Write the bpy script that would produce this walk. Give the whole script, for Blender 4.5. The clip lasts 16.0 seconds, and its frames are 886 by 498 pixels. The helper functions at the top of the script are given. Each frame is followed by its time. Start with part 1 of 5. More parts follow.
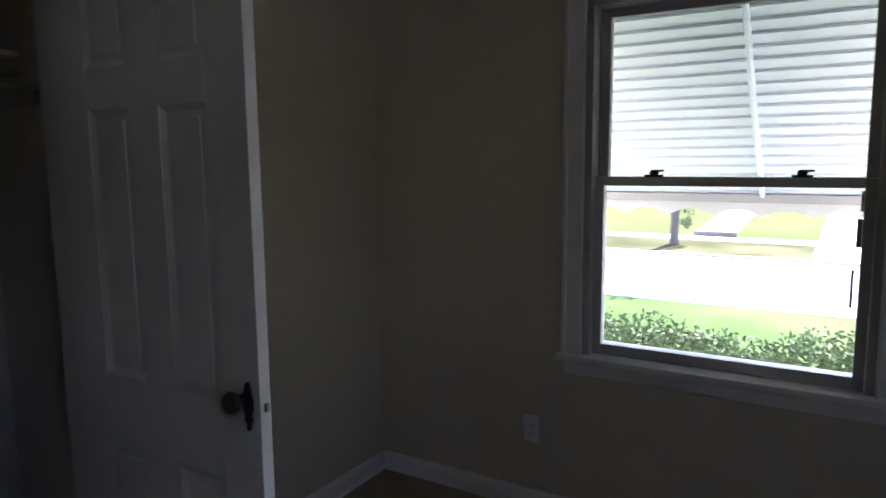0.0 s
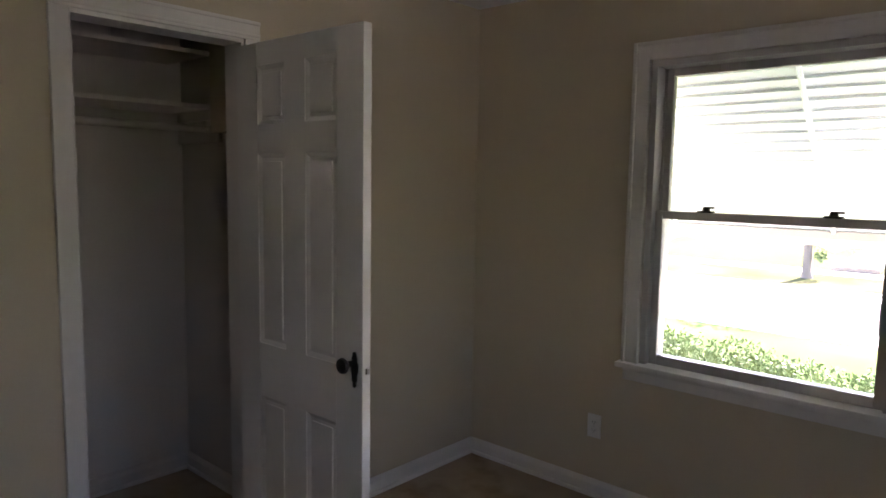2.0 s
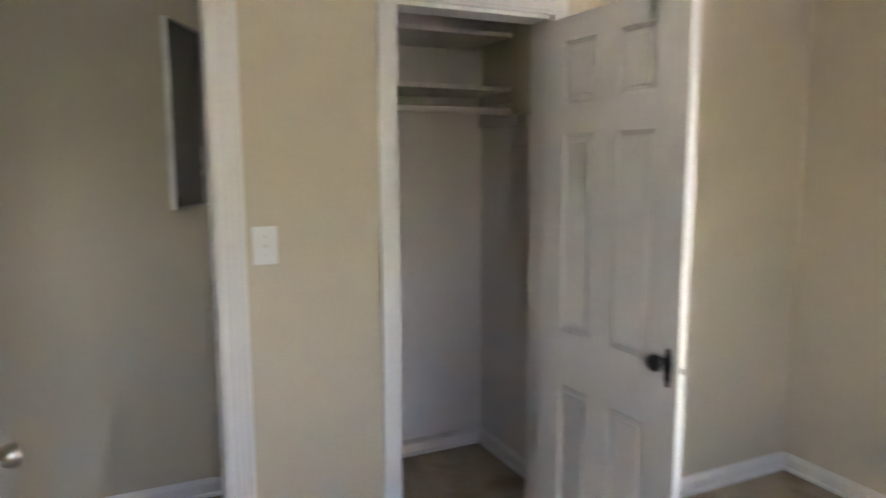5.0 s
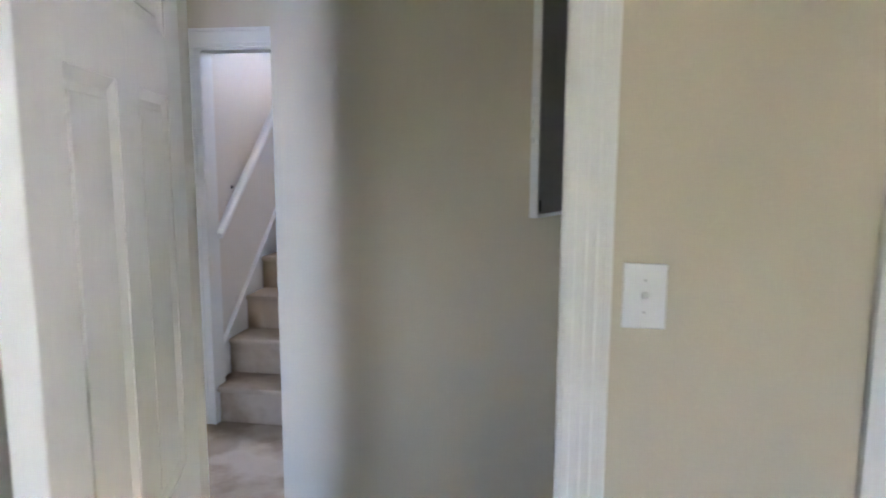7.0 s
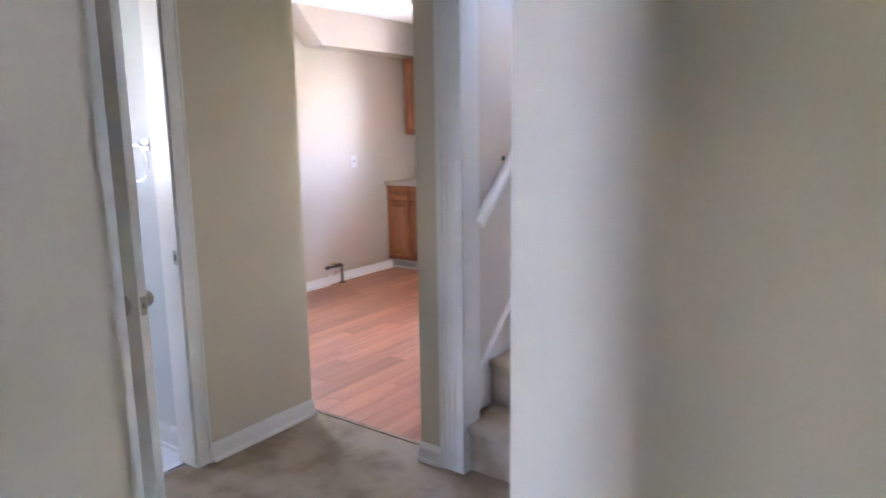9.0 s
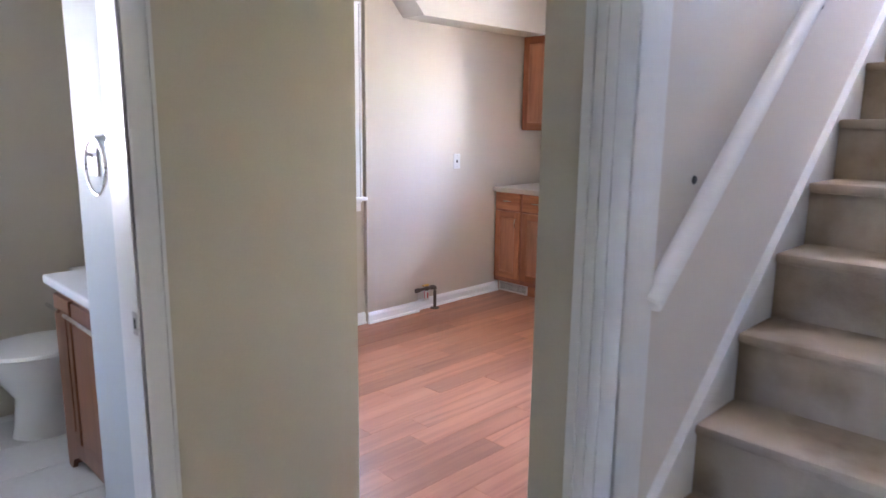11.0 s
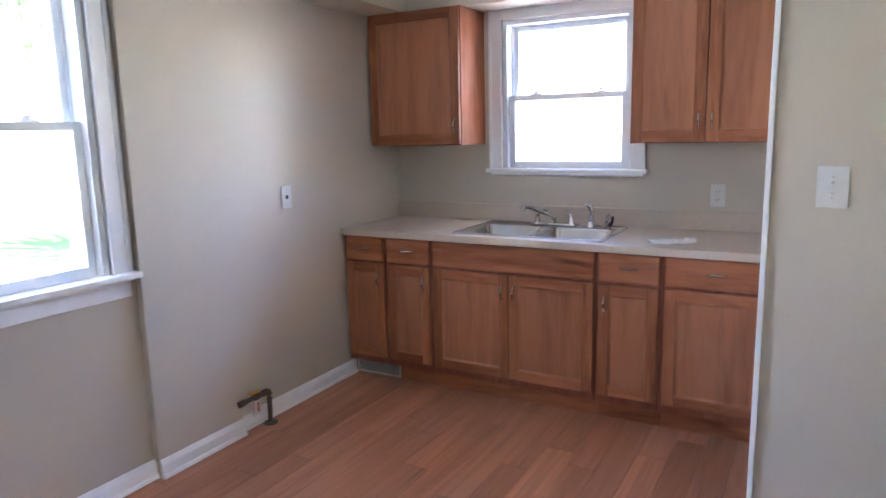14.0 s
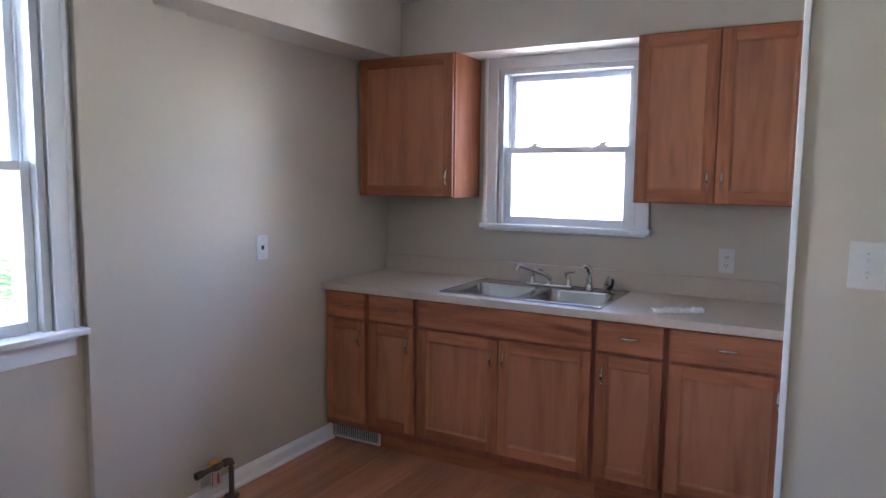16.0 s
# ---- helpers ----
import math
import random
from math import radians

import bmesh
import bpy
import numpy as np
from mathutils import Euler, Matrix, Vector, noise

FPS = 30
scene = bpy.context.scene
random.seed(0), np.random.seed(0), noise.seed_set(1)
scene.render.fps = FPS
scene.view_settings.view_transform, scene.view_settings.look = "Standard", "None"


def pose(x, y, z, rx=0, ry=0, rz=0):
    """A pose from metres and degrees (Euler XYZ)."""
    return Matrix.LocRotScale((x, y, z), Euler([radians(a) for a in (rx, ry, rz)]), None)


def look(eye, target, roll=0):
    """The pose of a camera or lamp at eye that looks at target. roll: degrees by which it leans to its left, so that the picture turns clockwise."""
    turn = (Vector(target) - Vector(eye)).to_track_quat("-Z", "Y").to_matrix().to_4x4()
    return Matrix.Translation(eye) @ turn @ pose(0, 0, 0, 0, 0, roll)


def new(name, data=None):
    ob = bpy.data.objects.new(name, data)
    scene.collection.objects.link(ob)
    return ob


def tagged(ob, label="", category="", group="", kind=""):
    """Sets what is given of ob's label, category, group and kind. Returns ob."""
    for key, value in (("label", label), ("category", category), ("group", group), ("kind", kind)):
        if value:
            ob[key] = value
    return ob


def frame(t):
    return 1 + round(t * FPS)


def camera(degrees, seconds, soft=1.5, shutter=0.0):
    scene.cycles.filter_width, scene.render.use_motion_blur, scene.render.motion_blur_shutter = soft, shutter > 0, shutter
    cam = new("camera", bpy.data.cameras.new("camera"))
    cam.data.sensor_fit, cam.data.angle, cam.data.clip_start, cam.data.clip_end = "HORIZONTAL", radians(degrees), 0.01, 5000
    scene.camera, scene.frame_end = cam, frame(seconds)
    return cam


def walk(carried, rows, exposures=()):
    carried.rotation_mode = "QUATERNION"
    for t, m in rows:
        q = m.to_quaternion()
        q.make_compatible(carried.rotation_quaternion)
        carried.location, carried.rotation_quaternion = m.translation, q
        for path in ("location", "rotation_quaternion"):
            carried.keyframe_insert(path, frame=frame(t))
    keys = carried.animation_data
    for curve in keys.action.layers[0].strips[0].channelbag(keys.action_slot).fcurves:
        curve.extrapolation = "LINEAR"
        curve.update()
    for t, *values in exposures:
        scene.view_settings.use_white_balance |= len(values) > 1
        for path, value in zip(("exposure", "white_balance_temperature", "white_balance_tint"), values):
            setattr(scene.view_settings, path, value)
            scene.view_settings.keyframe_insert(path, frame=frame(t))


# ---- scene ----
cam = camera(66.3, 16.0, shutter=0.5)
PATH = [
    (0, (-2.508, -1.887, 1.47), (-0.819, -0.849, 1.208), -0.6),
    (0.5, (-2.545, -2.044, 1.474), (-0.962, -0.851, 1.211), 0.4),
    (1, (-2.639, -2.169, 1.49), (-1.087, -0.933, 1.245), 0.1),
    (1.5, (-2.782, -2.276, 1.51), (-1.257, -1.0, 1.292), 0.4),
    (2, (-2.858, -2.362, 1.523), (-1.386, -1.023, 1.319), 0.9),
    (2.5, (-2.896, -2.402, 1.528), (-1.488, -0.995, 1.329), 0.9),
    (3, (-2.913, -2.399, 1.527), (-1.569, -0.934, 1.31), 1.9),
    (3.5, (-2.923, -2.376, 1.528), (-1.618, -0.878, 1.292), 1.8),
    (4, (-2.924, -2.344, 1.528), (-1.669, -0.806, 1.286), 1.5),
    (4.5, (-2.933, -2.291, 1.528), (-1.753, -0.695, 1.288), 0.5),
    (5, (-2.882, -2.18, 1.517), (-2.039, -0.385, 1.256), -0.2),
    (5.2, (-2.836, -2.112, 1.525), (-2.18, -0.24, 1.268), -0.1),
    (7.3, (-2.642, -1.09, 1.501), (-3.14, 0.826, 1.212), 0.8),
    (7.5, (-2.638, -0.966, 1.482), (-3.252, 0.914, 1.184), 0.9),
    (8, (-2.734, -0.694, 1.489), (-3.438, 1.149, 1.161), -0.7),
    (8.5, (-2.836, -0.4, 1.476), (-3.686, 1.377, 1.128), -0.3),
    (9, (-3.004, -0.105, 1.443), (-4.154, 1.492, 1.085), -0.8),
    (9.5, (-3.179, 0.149, 1.462), (-4.4145, 1.677, 1.086), -0.6),
    (10, (-3.341, 0.445, 1.44), (-4.688, 1.875, 1.065), 0.5),
    (10.2, (-3.41, 0.533, 1.451), (-4.807, 1.913, 1.075), 0.8),
    (12.3, (-4.481, 1.336, 1.411), (-5.76, 2.831, 1.052), -0.9),
    (12.5, (-4.566, 1.404, 1.424), (-5.776, 2.954, 1.061), -0.5),
    (13, (-4.744, 1.644, 1.425), (-5.905, 3.231, 1.061), -0.1),
    (13.5, (-4.915, 1.852, 1.427), (-6.019, 3.478, 1.057), -0.9),
    (14, (-5.063, 2.016, 1.443), (-6.027, 3.735, 1.098), -1.3),
    (14.5, (-5.132, 2.176, 1.462), (-6.041, 3.932, 1.159), 1.2),
    (15, (-5.14, 2.265, 1.475), (-6.084, 4.012, 1.233), 1.5),
    (15.5, (-5.141, 2.28, 1.468), (-6.109, 4.017, 1.258), 1.1),
    (16, (-5.144, 2.274, 1.465), (-6.112, 4.012, 1.255), 0.6),
]
EXPOSURES = [(0, 3.7, 5950, 29), (0.5, 4.1, 6350, 29), (1, 4.5, 6700, 31), (2, 4.7, 7000, 31), (2.5, 4.95, 7100, 31), (3, 5.45, 7150, 30), (4, 6.15, 7150, 29), (5, 6.6, 6950, 27), (5.2, 6.65, 6950, 27),
             (7.3, 6.8, 6250, 25), (8, 6.85, 6250, 28), (8.5, 6.95, 6250, 30), (9, 7.0, 6200, 30), (10, 6.85, 6150, 29), (10.2, 6.85, 6150, 29), (12.3, 6.85, 6050, 26), (13, 6.6, 6000, 25), (14, 6.1, 5950, 24), (16, 5.55, 5800, 22)]
walk(cam, [(t, look(eye, target, roll)) for t, eye, target, roll in PATH], EXPOSURES)


# ---- light ----
SKY = 0.11
world = bpy.data.worlds.new("world")
scene.world = world
world.use_nodes = True
wn = world.node_tree
sky = wn.nodes.new("ShaderNodeTexSky")
sky.sky_type = "NISHITA"
sky.sun_disc = False
sky.sun_elevation, sky.sun_rotation = radians(50), radians(90)
wn.links.new(sky.outputs[0], wn.nodes["Background"].inputs[0])
wn.nodes["Background"].inputs[1].default_value = SKY

sun = new("sun", bpy.data.lights.new("sun", "SUN"))
sun.data.energy, sun.data.angle, sun.data.color = 3.6, radians(0.6), (1.0, 0.97, 0.93)
sun.matrix_basis = look((8.4, -0.6, 10), (0, 0, 0))


def sky_fill(name, m, width, height, watts, color=(0.80, 0.90, 1.0)):
    """An added fill lamp in a window's opening, on top of the sky, shining along local -z into the room."""
    lamp = new(name, bpy.data.lights.new(name, "AREA"))
    lamp.data.shape, lamp.data.size, lamp.data.size_y = "RECTANGLE", width, height
    lamp.data.energy, lamp.data.color = watts, color
    lamp.matrix_basis = m
    return lamp


# fill lamps that brighten hall, kitchen and bath beyond what the sky gives
sky_fill("sky_fill_added_room", pose(-4.75, -3.50, 1.45, 90, 0, 0), 0.58, 1.26, 0.75, (0.27, 0.46, 1.0))
sky_fill("sky_fill_kitchen", pose(-7.66, 3.235, 1.5, 90, 0, -90), 0.76, 1.08, 0.32, (0.72, 0.88, 1.0))
sky_fill("sky_fill_bath", pose(-7.60, 0.70, 1.55, 90, 0, -90), 0.44, 0.78, 0.18)


# ---- materials ----
def material(name, color, rough=0.6, spread=0.06, coarse=1.2, fine=60.0, bump=0.05, metal=0.0,
             random_by=0.0, stretch=(1, 1, 1), gloss=0.5, deep=None, deep_at=(0.45, 0.7)):
    """A painted or plain surface: colour that drifts at two scales, fine relief. deep: a second colour in blotches."""
    m = bpy.data.materials.new(name)
    m.use_nodes = True
    nt = m.node_tree
    p = nt.nodes["Principled BSDF"]
    p.inputs["Metallic"].default_value = metal
    p.inputs["Specular IOR Level"].default_value = gloss
    co = nt.nodes.new("ShaderNodeTexCoord")
    mp = nt.nodes.new("ShaderNodeMapping")
    mp.inputs["Scale"].default_value = stretch
    nt.links.new(co.outputs["Object"], mp.inputs["Vector"])
    n1 = nt.nodes.new("ShaderNodeTexNoise")
    n1.inputs["Scale"].default_value, n1.inputs["Detail"].default_value = coarse, 4
    n2 = nt.nodes.new("ShaderNodeTexNoise")
    n2.inputs["Scale"].default_value, n2.inputs["Detail"].default_value = fine, 3
    for n in (n1, n2):
        nt.links.new(mp.outputs[0], n.inputs["Vector"])
    mix = nt.nodes.new("ShaderNodeMix")
    mix.data_type, mix.inputs["Factor"].default_value = "FLOAT", 0.4
    nt.links.new(n1.outputs["Fac"], mix.inputs[2])
    nt.links.new(n2.outputs["Fac"], mix.inputs[3])
    value = nt.nodes.new("ShaderNodeMapRange")
    value.inputs["From Min"].default_value, value.inputs["From Max"].default_value = 0.3, 0.7
    value.inputs["To Min"].default_value, value.inputs["To Max"].default_value = 1 - spread, 1 + spread
    nt.links.new(mix.outputs[0], value.inputs["Value"])
    last = value.outputs[0]
    if random_by:
        info = nt.nodes.new("ShaderNodeObjectInfo")
        r = nt.nodes.new("ShaderNodeMapRange")
        r.inputs["To Min"].default_value, r.inputs["To Max"].default_value = 1 - random_by, 1 + random_by
        nt.links.new(info.outputs["Random"], r.inputs["Value"])
        mul = nt.nodes.new("ShaderNodeMath")
        mul.operation = "MULTIPLY"
        nt.links.new(last, mul.inputs[0])
        nt.links.new(r.outputs[0], mul.inputs[1])
        last = mul.outputs[0]
    hsv = nt.nodes.new("ShaderNodeHueSaturation")
    hsv.inputs["Color"].default_value = (*color, 1)
    if deep:
        ramp = nt.nodes.new("ShaderNodeValToRGB")
        ramp.color_ramp.elements[0].color, ramp.color_ramp.elements[0].position = (*color, 1), deep_at[0]
        ramp.color_ramp.elements[1].color, ramp.color_ramp.elements[1].position = (*deep, 1), deep_at[1]
        nt.links.new(n1.outputs["Fac"], ramp.inputs["Fac"])
        nt.links.new(ramp.outputs[0], hsv.inputs["Color"])
    nt.links.new(last, hsv.inputs["Value"])
    nt.links.new(hsv.outputs[0], p.inputs["Base Color"])
    rr = nt.nodes.new("ShaderNodeMapRange")
    rr.inputs["To Min"].default_value, rr.inputs["To Max"].default_value = max(rough - 0.08, 0.02), min(rough + 0.08, 1)
    nt.links.new(n1.outputs["Fac"], rr.inputs["Value"])
    nt.links.new(rr.outputs[0], p.inputs["Roughness"])
    if bump:
        b = nt.nodes.new("ShaderNodeBump")
        b.inputs["Strength"].default_value, b.inputs["Distance"].default_value = bump, 0.004
        nt.links.new(n2.outputs["Fac"], b.inputs["Height"])
        nt.links.new(b.outputs[0], p.inputs["Normal"])
    return m


def wood(name, light, dark, rough, grain=(14, 14, 0.9), random_by=0.1, gloss=0.5, knots=0.0):
    """Stained wood: long streaks along one axis, darker figure, a tint of its own for each piece."""
    m = bpy.data.materials.new(name)
    m.use_nodes = True
    nt = m.node_tree
    p = nt.nodes["Principled BSDF"]
    p.inputs["Specular IOR Level"].default_value = gloss
    co = nt.nodes.new("ShaderNodeTexCoord")
    info = nt.nodes.new("ShaderNodeObjectInfo")
    off = nt.nodes.new("ShaderNodeVectorMath")
    off.operation = "MULTIPLY_ADD"
    off.inputs[1].default_value = (1, 1, 1)
    nt.links.new(co.outputs["Object"], off.inputs[0])
    shift = nt.nodes.new("ShaderNodeMath")
    shift.operation, shift.inputs[1].default_value = "MULTIPLY", 37.0
    nt.links.new(info.outputs["Random"], shift.inputs[0])
    nt.links.new(shift.outputs[0], off.inputs[2])
    mp = nt.nodes.new("ShaderNodeMapping")
    mp.inputs["Scale"].default_value = grain
    nt.links.new(off.outputs[0], mp.inputs["Vector"])
    n1 = nt.nodes.new("ShaderNodeTexNoise")
    n1.inputs["Scale"].default_value, n1.inputs["Detail"].default_value, n1.inputs["Distortion"].default_value = 1.0, 6, 1.2
    n2 = nt.nodes.new("ShaderNodeTexNoise")
    n2.inputs["Scale"].default_value, n2.inputs["Detail"].default_value = 7.0, 4
    for n in (n1, n2):
        nt.links.new(mp.outputs[0], n.inputs["Vector"])
    ramp = nt.nodes.new("ShaderNodeValToRGB")
    ramp.color_ramp.elements[0].color, ramp.color_ramp.elements[0].position = (*dark, 1), 0.27
    ramp.color_ramp.elements[1].color, ramp.color_ramp.elements[1].position = (*light, 1), 0.58
    mix = nt.nodes.new("ShaderNodeMix")
    mix.data_type, mix.inputs["Factor"].default_value = "FLOAT", 0.3
    nt.links.new(n1.outputs["Fac"], mix.inputs[2])
    nt.links.new(n2.outputs["Fac"], mix.inputs[3])
    nt.links.new(mix.outputs[0], ramp.inputs["Fac"])
    r = nt.nodes.new("ShaderNodeMapRange")
    r.inputs["To Min"].default_value, r.inputs["To Max"].default_value = 1 - random_by, 1 + random_by
    nt.links.new(info.outputs["Random"], r.inputs["Value"])
    hsv = nt.nodes.new("ShaderNodeHueSaturation")
    nt.links.new(ramp.outputs[0], hsv.inputs["Color"])
    last = r.outputs[0]
    if knots:
        # sparse dark streaks and knots
        n3 = nt.nodes.new("ShaderNodeTexNoise")
        n3.inputs["Scale"].default_value, n3.inputs["Detail"].default_value, n3.inputs["Distortion"].default_value = 0.75, 3, 2.2
        nt.links.new(mp.outputs[0], n3.inputs["Vector"])
        k = nt.nodes.new("ShaderNodeMapRange")
        k.inputs["From Min"].default_value, k.inputs["From Max"].default_value = 0.60, 0.74
        k.inputs["To Min"].default_value, k.inputs["To Max"].default_value = 1.0, 1 - knots
        nt.links.new(n3.outputs["Fac"], k.inputs["Value"])
        mul = nt.nodes.new("ShaderNodeMath")
        mul.operation = "MULTIPLY"
        nt.links.new(last, mul.inputs[0])
        nt.links.new(k.outputs[0], mul.inputs[1])
        last = mul.outputs[0]
    nt.links.new(last, hsv.inputs["Value"])
    nt.links.new(hsv.outputs[0], p.inputs["Base Color"])
    p.inputs["Roughness"].default_value = rough
    b = nt.nodes.new("ShaderNodeBump")
    b.inputs["Strength"].default_value, b.inputs["Distance"].default_value = 0.12, 0.001
    nt.links.new(n2.outputs["Fac"], b.inputs["Height"])
    nt.links.new(b.outputs[0], p.inputs["Normal"])
    return m


def glass_pane(name):
    m = bpy.data.materials.new(name)
    m.use_nodes = True
    nt = m.node_tree
    nt.nodes.remove(nt.nodes["Principled BSDF"])
    clear = nt.nodes.new("ShaderNodeBsdfTransparent")
    shine = nt.nodes.new("ShaderNodeBsdfGlossy")
    shine.inputs["Roughness"].default_value = 0.02
    fres = nt.nodes.new("ShaderNodeFresnel")
    fres.inputs["IOR"].default_value = 1.35
    mix = nt.nodes.new("ShaderNodeMixShader")
    nt.links.new(fres.outputs[0], mix.inputs[0])
    nt.links.new(clear.outputs[0], mix.inputs[1])
    nt.links.new(shine.outputs[0], mix.inputs[2])
    nt.links.new(mix.outputs[0], nt.nodes["Material Output"].inputs["Surface"])
    return m


BEIGE = material("beige_wall_paint", (0.52, 0.453, 0.33), 0.5, 0.035, 0.8, 160, 0.03, gloss=0.35)
CREAM = material("cream_kitchen_paint", (0.585, 0.52, 0.43), 0.45, 0.03, 0.7, 140, 0.03, gloss=0.3)
CLOSET = material("closet_white_paint", (0.55, 0.50, 0.44), 0.65, 0.05, 1.0, 90, 0.1)
CEIL = material("ceiling_white", (0.78, 0.78, 0.77), 0.9, 0.02, 2, 120, 0.15)
WHITE = material("white_gloss_trim", (0.66, 0.64, 0.59), 0.38, 0.04, 2.5, 45, 0.06)
DOORWHITE = material("white_door_paint", (0.68, 0.67, 0.63), 0.42, 0.04, 2.0, 70, 0.04, stretch=(1, 1, 0.25))
# kitchen trim, a lighter and cooler white than WHITE
KTRIM = material("kitchen_white_trim", (0.85, 0.855, 0.86), 0.35, 0.03, 2.5, 45, 0.03)
# even grey for the bedroom window's frame and sashes, darker than VINYL
TAUPE = material("grey_window_frame", (0.43, 0.415, 0.385), 0.42, 0.06, 3, 60, 0.03)
VINYL = material("white_vinyl", (0.80, 0.82, 0.835), 0.35, 0.03, 3, 60, 0.03)
CARPET = material("tan_carpet", (0.41, 0.32, 0.225), 0.95, 0.2, 4.0, 420, 0.9, gloss=0.05, deep=(0.25, 0.185, 0.12), deep_at=(0.44, 0.62))
OAK = wood("cabinet_oak", (0.415, 0.157, 0.07), (0.21, 0.067, 0.028), 0.46, (10, 10, 1.1), 0.16, 0.3, knots=0.5)
OAKSIDE = wood("cabinet_oak_side", (0.42, 0.157, 0.072), (0.25, 0.082, 0.036), 0.68, (10, 10, 1.1), 0.08, 0.15)
OAKFRAME = wood("cabinet_oak_frame", (0.31, 0.098, 0.047), (0.16, 0.045, 0.02), 0.42, (10, 10, 1.1), 0.08)
OAKH = wood("cabinet_oak_across", (0.405, 0.152, 0.068), (0.205, 0.064, 0.027), 0.46, (1.1, 10, 10), 0.16, 0.3, knots=0.5)
OAKIN = wood("cabinet_oak_panel", (0.44, 0.176, 0.082), (0.275, 0.098, 0.043), 0.4, (7, 7, 0.8), 0.12, knots=0.25)
LAMINATE = wood("laminate_plank", (0.465, 0.203, 0.113), (0.295, 0.114, 0.058), 0.33, (10, 0.5, 10), 0.2, 0.4, knots=0.3)
DARKWOOD = wood("vanity_wood", (0.24, 0.105, 0.056), (0.15, 0.058, 0.029), 0.35, (14, 14, 0.9))
COUNTER = material("speckled_beige_laminate", (0.58, 0.485, 0.40), 0.36, 0.08, 30, 220, 0.02, deep=(0.545, 0.453, 0.372), deep_at=(0.5, 0.6))
STEEL = material("brushed_steel", (0.50, 0.495, 0.485), 0.22, 0.05, 3, 90, 0.02, 1.0, stretch=(1, 8, 1))
CHROME = material("chrome", (0.74, 0.74, 0.75), 0.14, 0.02, 3, 40, 0, 1.0)
NICKEL = material("satin_nickel", (0.42, 0.39, 0.355), 0.3, 0.05, 8, 60, 0.02, 1.0)
BRIGHTNICKEL = material("bright_nickel", (0.62, 0.59, 0.54), 0.25, 0.05, 8, 60, 0.02, 1.0)
BLACKIRON = material("black_iron", (0.028, 0.025, 0.023), 0.42, 0.2, 12, 120, 0.2, 0.3)
PIPEIRON = material("dark_pipe", (0.115, 0.09, 0.07), 0.5, 0.3, 20, 150, 0.3, 0.5)
YELLOW = material("yellow_handle", (0.65, 0.36, 0.04), 0.4, 0.1, 20, 80, 0.02)
RED = material("red_tag", (0.55, 0.04, 0.03), 0.5, 0.1, 20, 80, 0)
SCREW = material("painted_screw_head", (0.42, 0.41, 0.39), 0.4, 0.05, 20, 80, 0, 0.3)
PLATE = material("white_plate_plastic", (0.68, 0.67, 0.645), 0.3, 0.02, 6, 60, 0)
DARK = material("dark_slot", (0.02, 0.02, 0.02), 0.7, 0.1, 6, 60, 0)
PANELGREY = material("grey_panel_enamel", (0.30, 0.29, 0.275), 0.45, 0.08, 3, 80, 0.08)
PAPER = material("white_plastic_wrap", (0.9, 0.9, 0.9), 0.25, 0.08, 20, 90, 0.4)
PORCELAIN = material("white_porcelain", (0.8, 0.8, 0.79), 0.12, 0.02, 2, 30, 0)
TILE = material("pale_floor_tile", (0.66, 0.66, 0.65), 0.25, 0.06, 4, 40, 0.05, random_by=0.04)
GROUT = material("grey_grout", (0.58, 0.575, 0.56), 0.9, 0.1, 10, 150, 0.2)
BATHPAINT = material("bath_wall_paint", (0.50, 0.525, 0.50), 0.6, 0.03, 1, 120, 0.03, gloss=0.25)
UNDER = material("dark_underlay", (0.09, 0.045, 0.025), 0.7, 0.1, 5, 60, 0.1)
OPAL = material("opal_glass", (0.8, 0.82, 0.8), 0.15, 0.02, 4, 40, 0)
GRASS = material("lawn_grass", (0.05, 0.086, 0.028), 0.95, 0.35, 0.4, 30, 0.6, gloss=0.0, deep=(0.07, 0.088, 0.036), deep_at=(0.45, 0.65))
DRYGRASS = material("dry_lawn_grass", (0.078, 0.084, 0.036), 0.95, 0.3, 0.35, 26, 0.6, gloss=0.0, deep=(0.05, 0.076, 0.025), deep_at=(0.48, 0.66))
VERGE = material("worn_verge_grass", (0.055, 0.06, 0.03), 0.95, 0.4, 0.8, 24, 0.6, gloss=0.0, deep=(0.085, 0.07, 0.04), deep_at=(0.5, 0.7))
ASPHALT = material("pale_worn_asphalt", (0.24, 0.24, 0.245), 0.9, 0.15, 0.5, 90, 0.3)
CONCRETE = material("pale_concrete", (0.42, 0.41, 0.385), 0.85, 0.12, 0.8, 70, 0.3)
BARK = material("tree_bark", (0.13, 0.11, 0.09), 0.9, 0.3, 6, 40, 0.8, stretch=(1, 1, 0.3))
LEAF = material("leaf_green", (0.065, 0.13, 0.035), 0.55, 0.3, 1.5, 20, 0.1)
HEDGELEAF = material("hedge_leaf", (0.10, 0.14, 0.065), 0.7, 0.3, 4, 30, 0.0, gloss=0.1)
# dark grey carries the shade on the front rail's inner face
RAILSHADE = material("shaded_rail_aluminium", (0.30, 0.31, 0.33), 0.45, 0.06, 3, 50, 0.03)
# AWNING darkened for the valance: shade of its inner side is in the colour
VALANCESHADE = material("shaded_valance_aluminium", (0.46, 0.49, 0.52), 0.5, 0.08, 4, 50, 0.03)
AWNING = material("white_aluminium", (0.65, 0.73, 0.83), 0.4, 0.04, 3, 50, 0.03)
SIDING = material("pale_siding", (0.66, 0.66, 0.63), 0.6, 0.05, 1, 40, 0.1)
ROOF = material("grey_shingle", (0.14, 0.13, 0.125), 0.9, 0.2, 3, 60, 0.4)
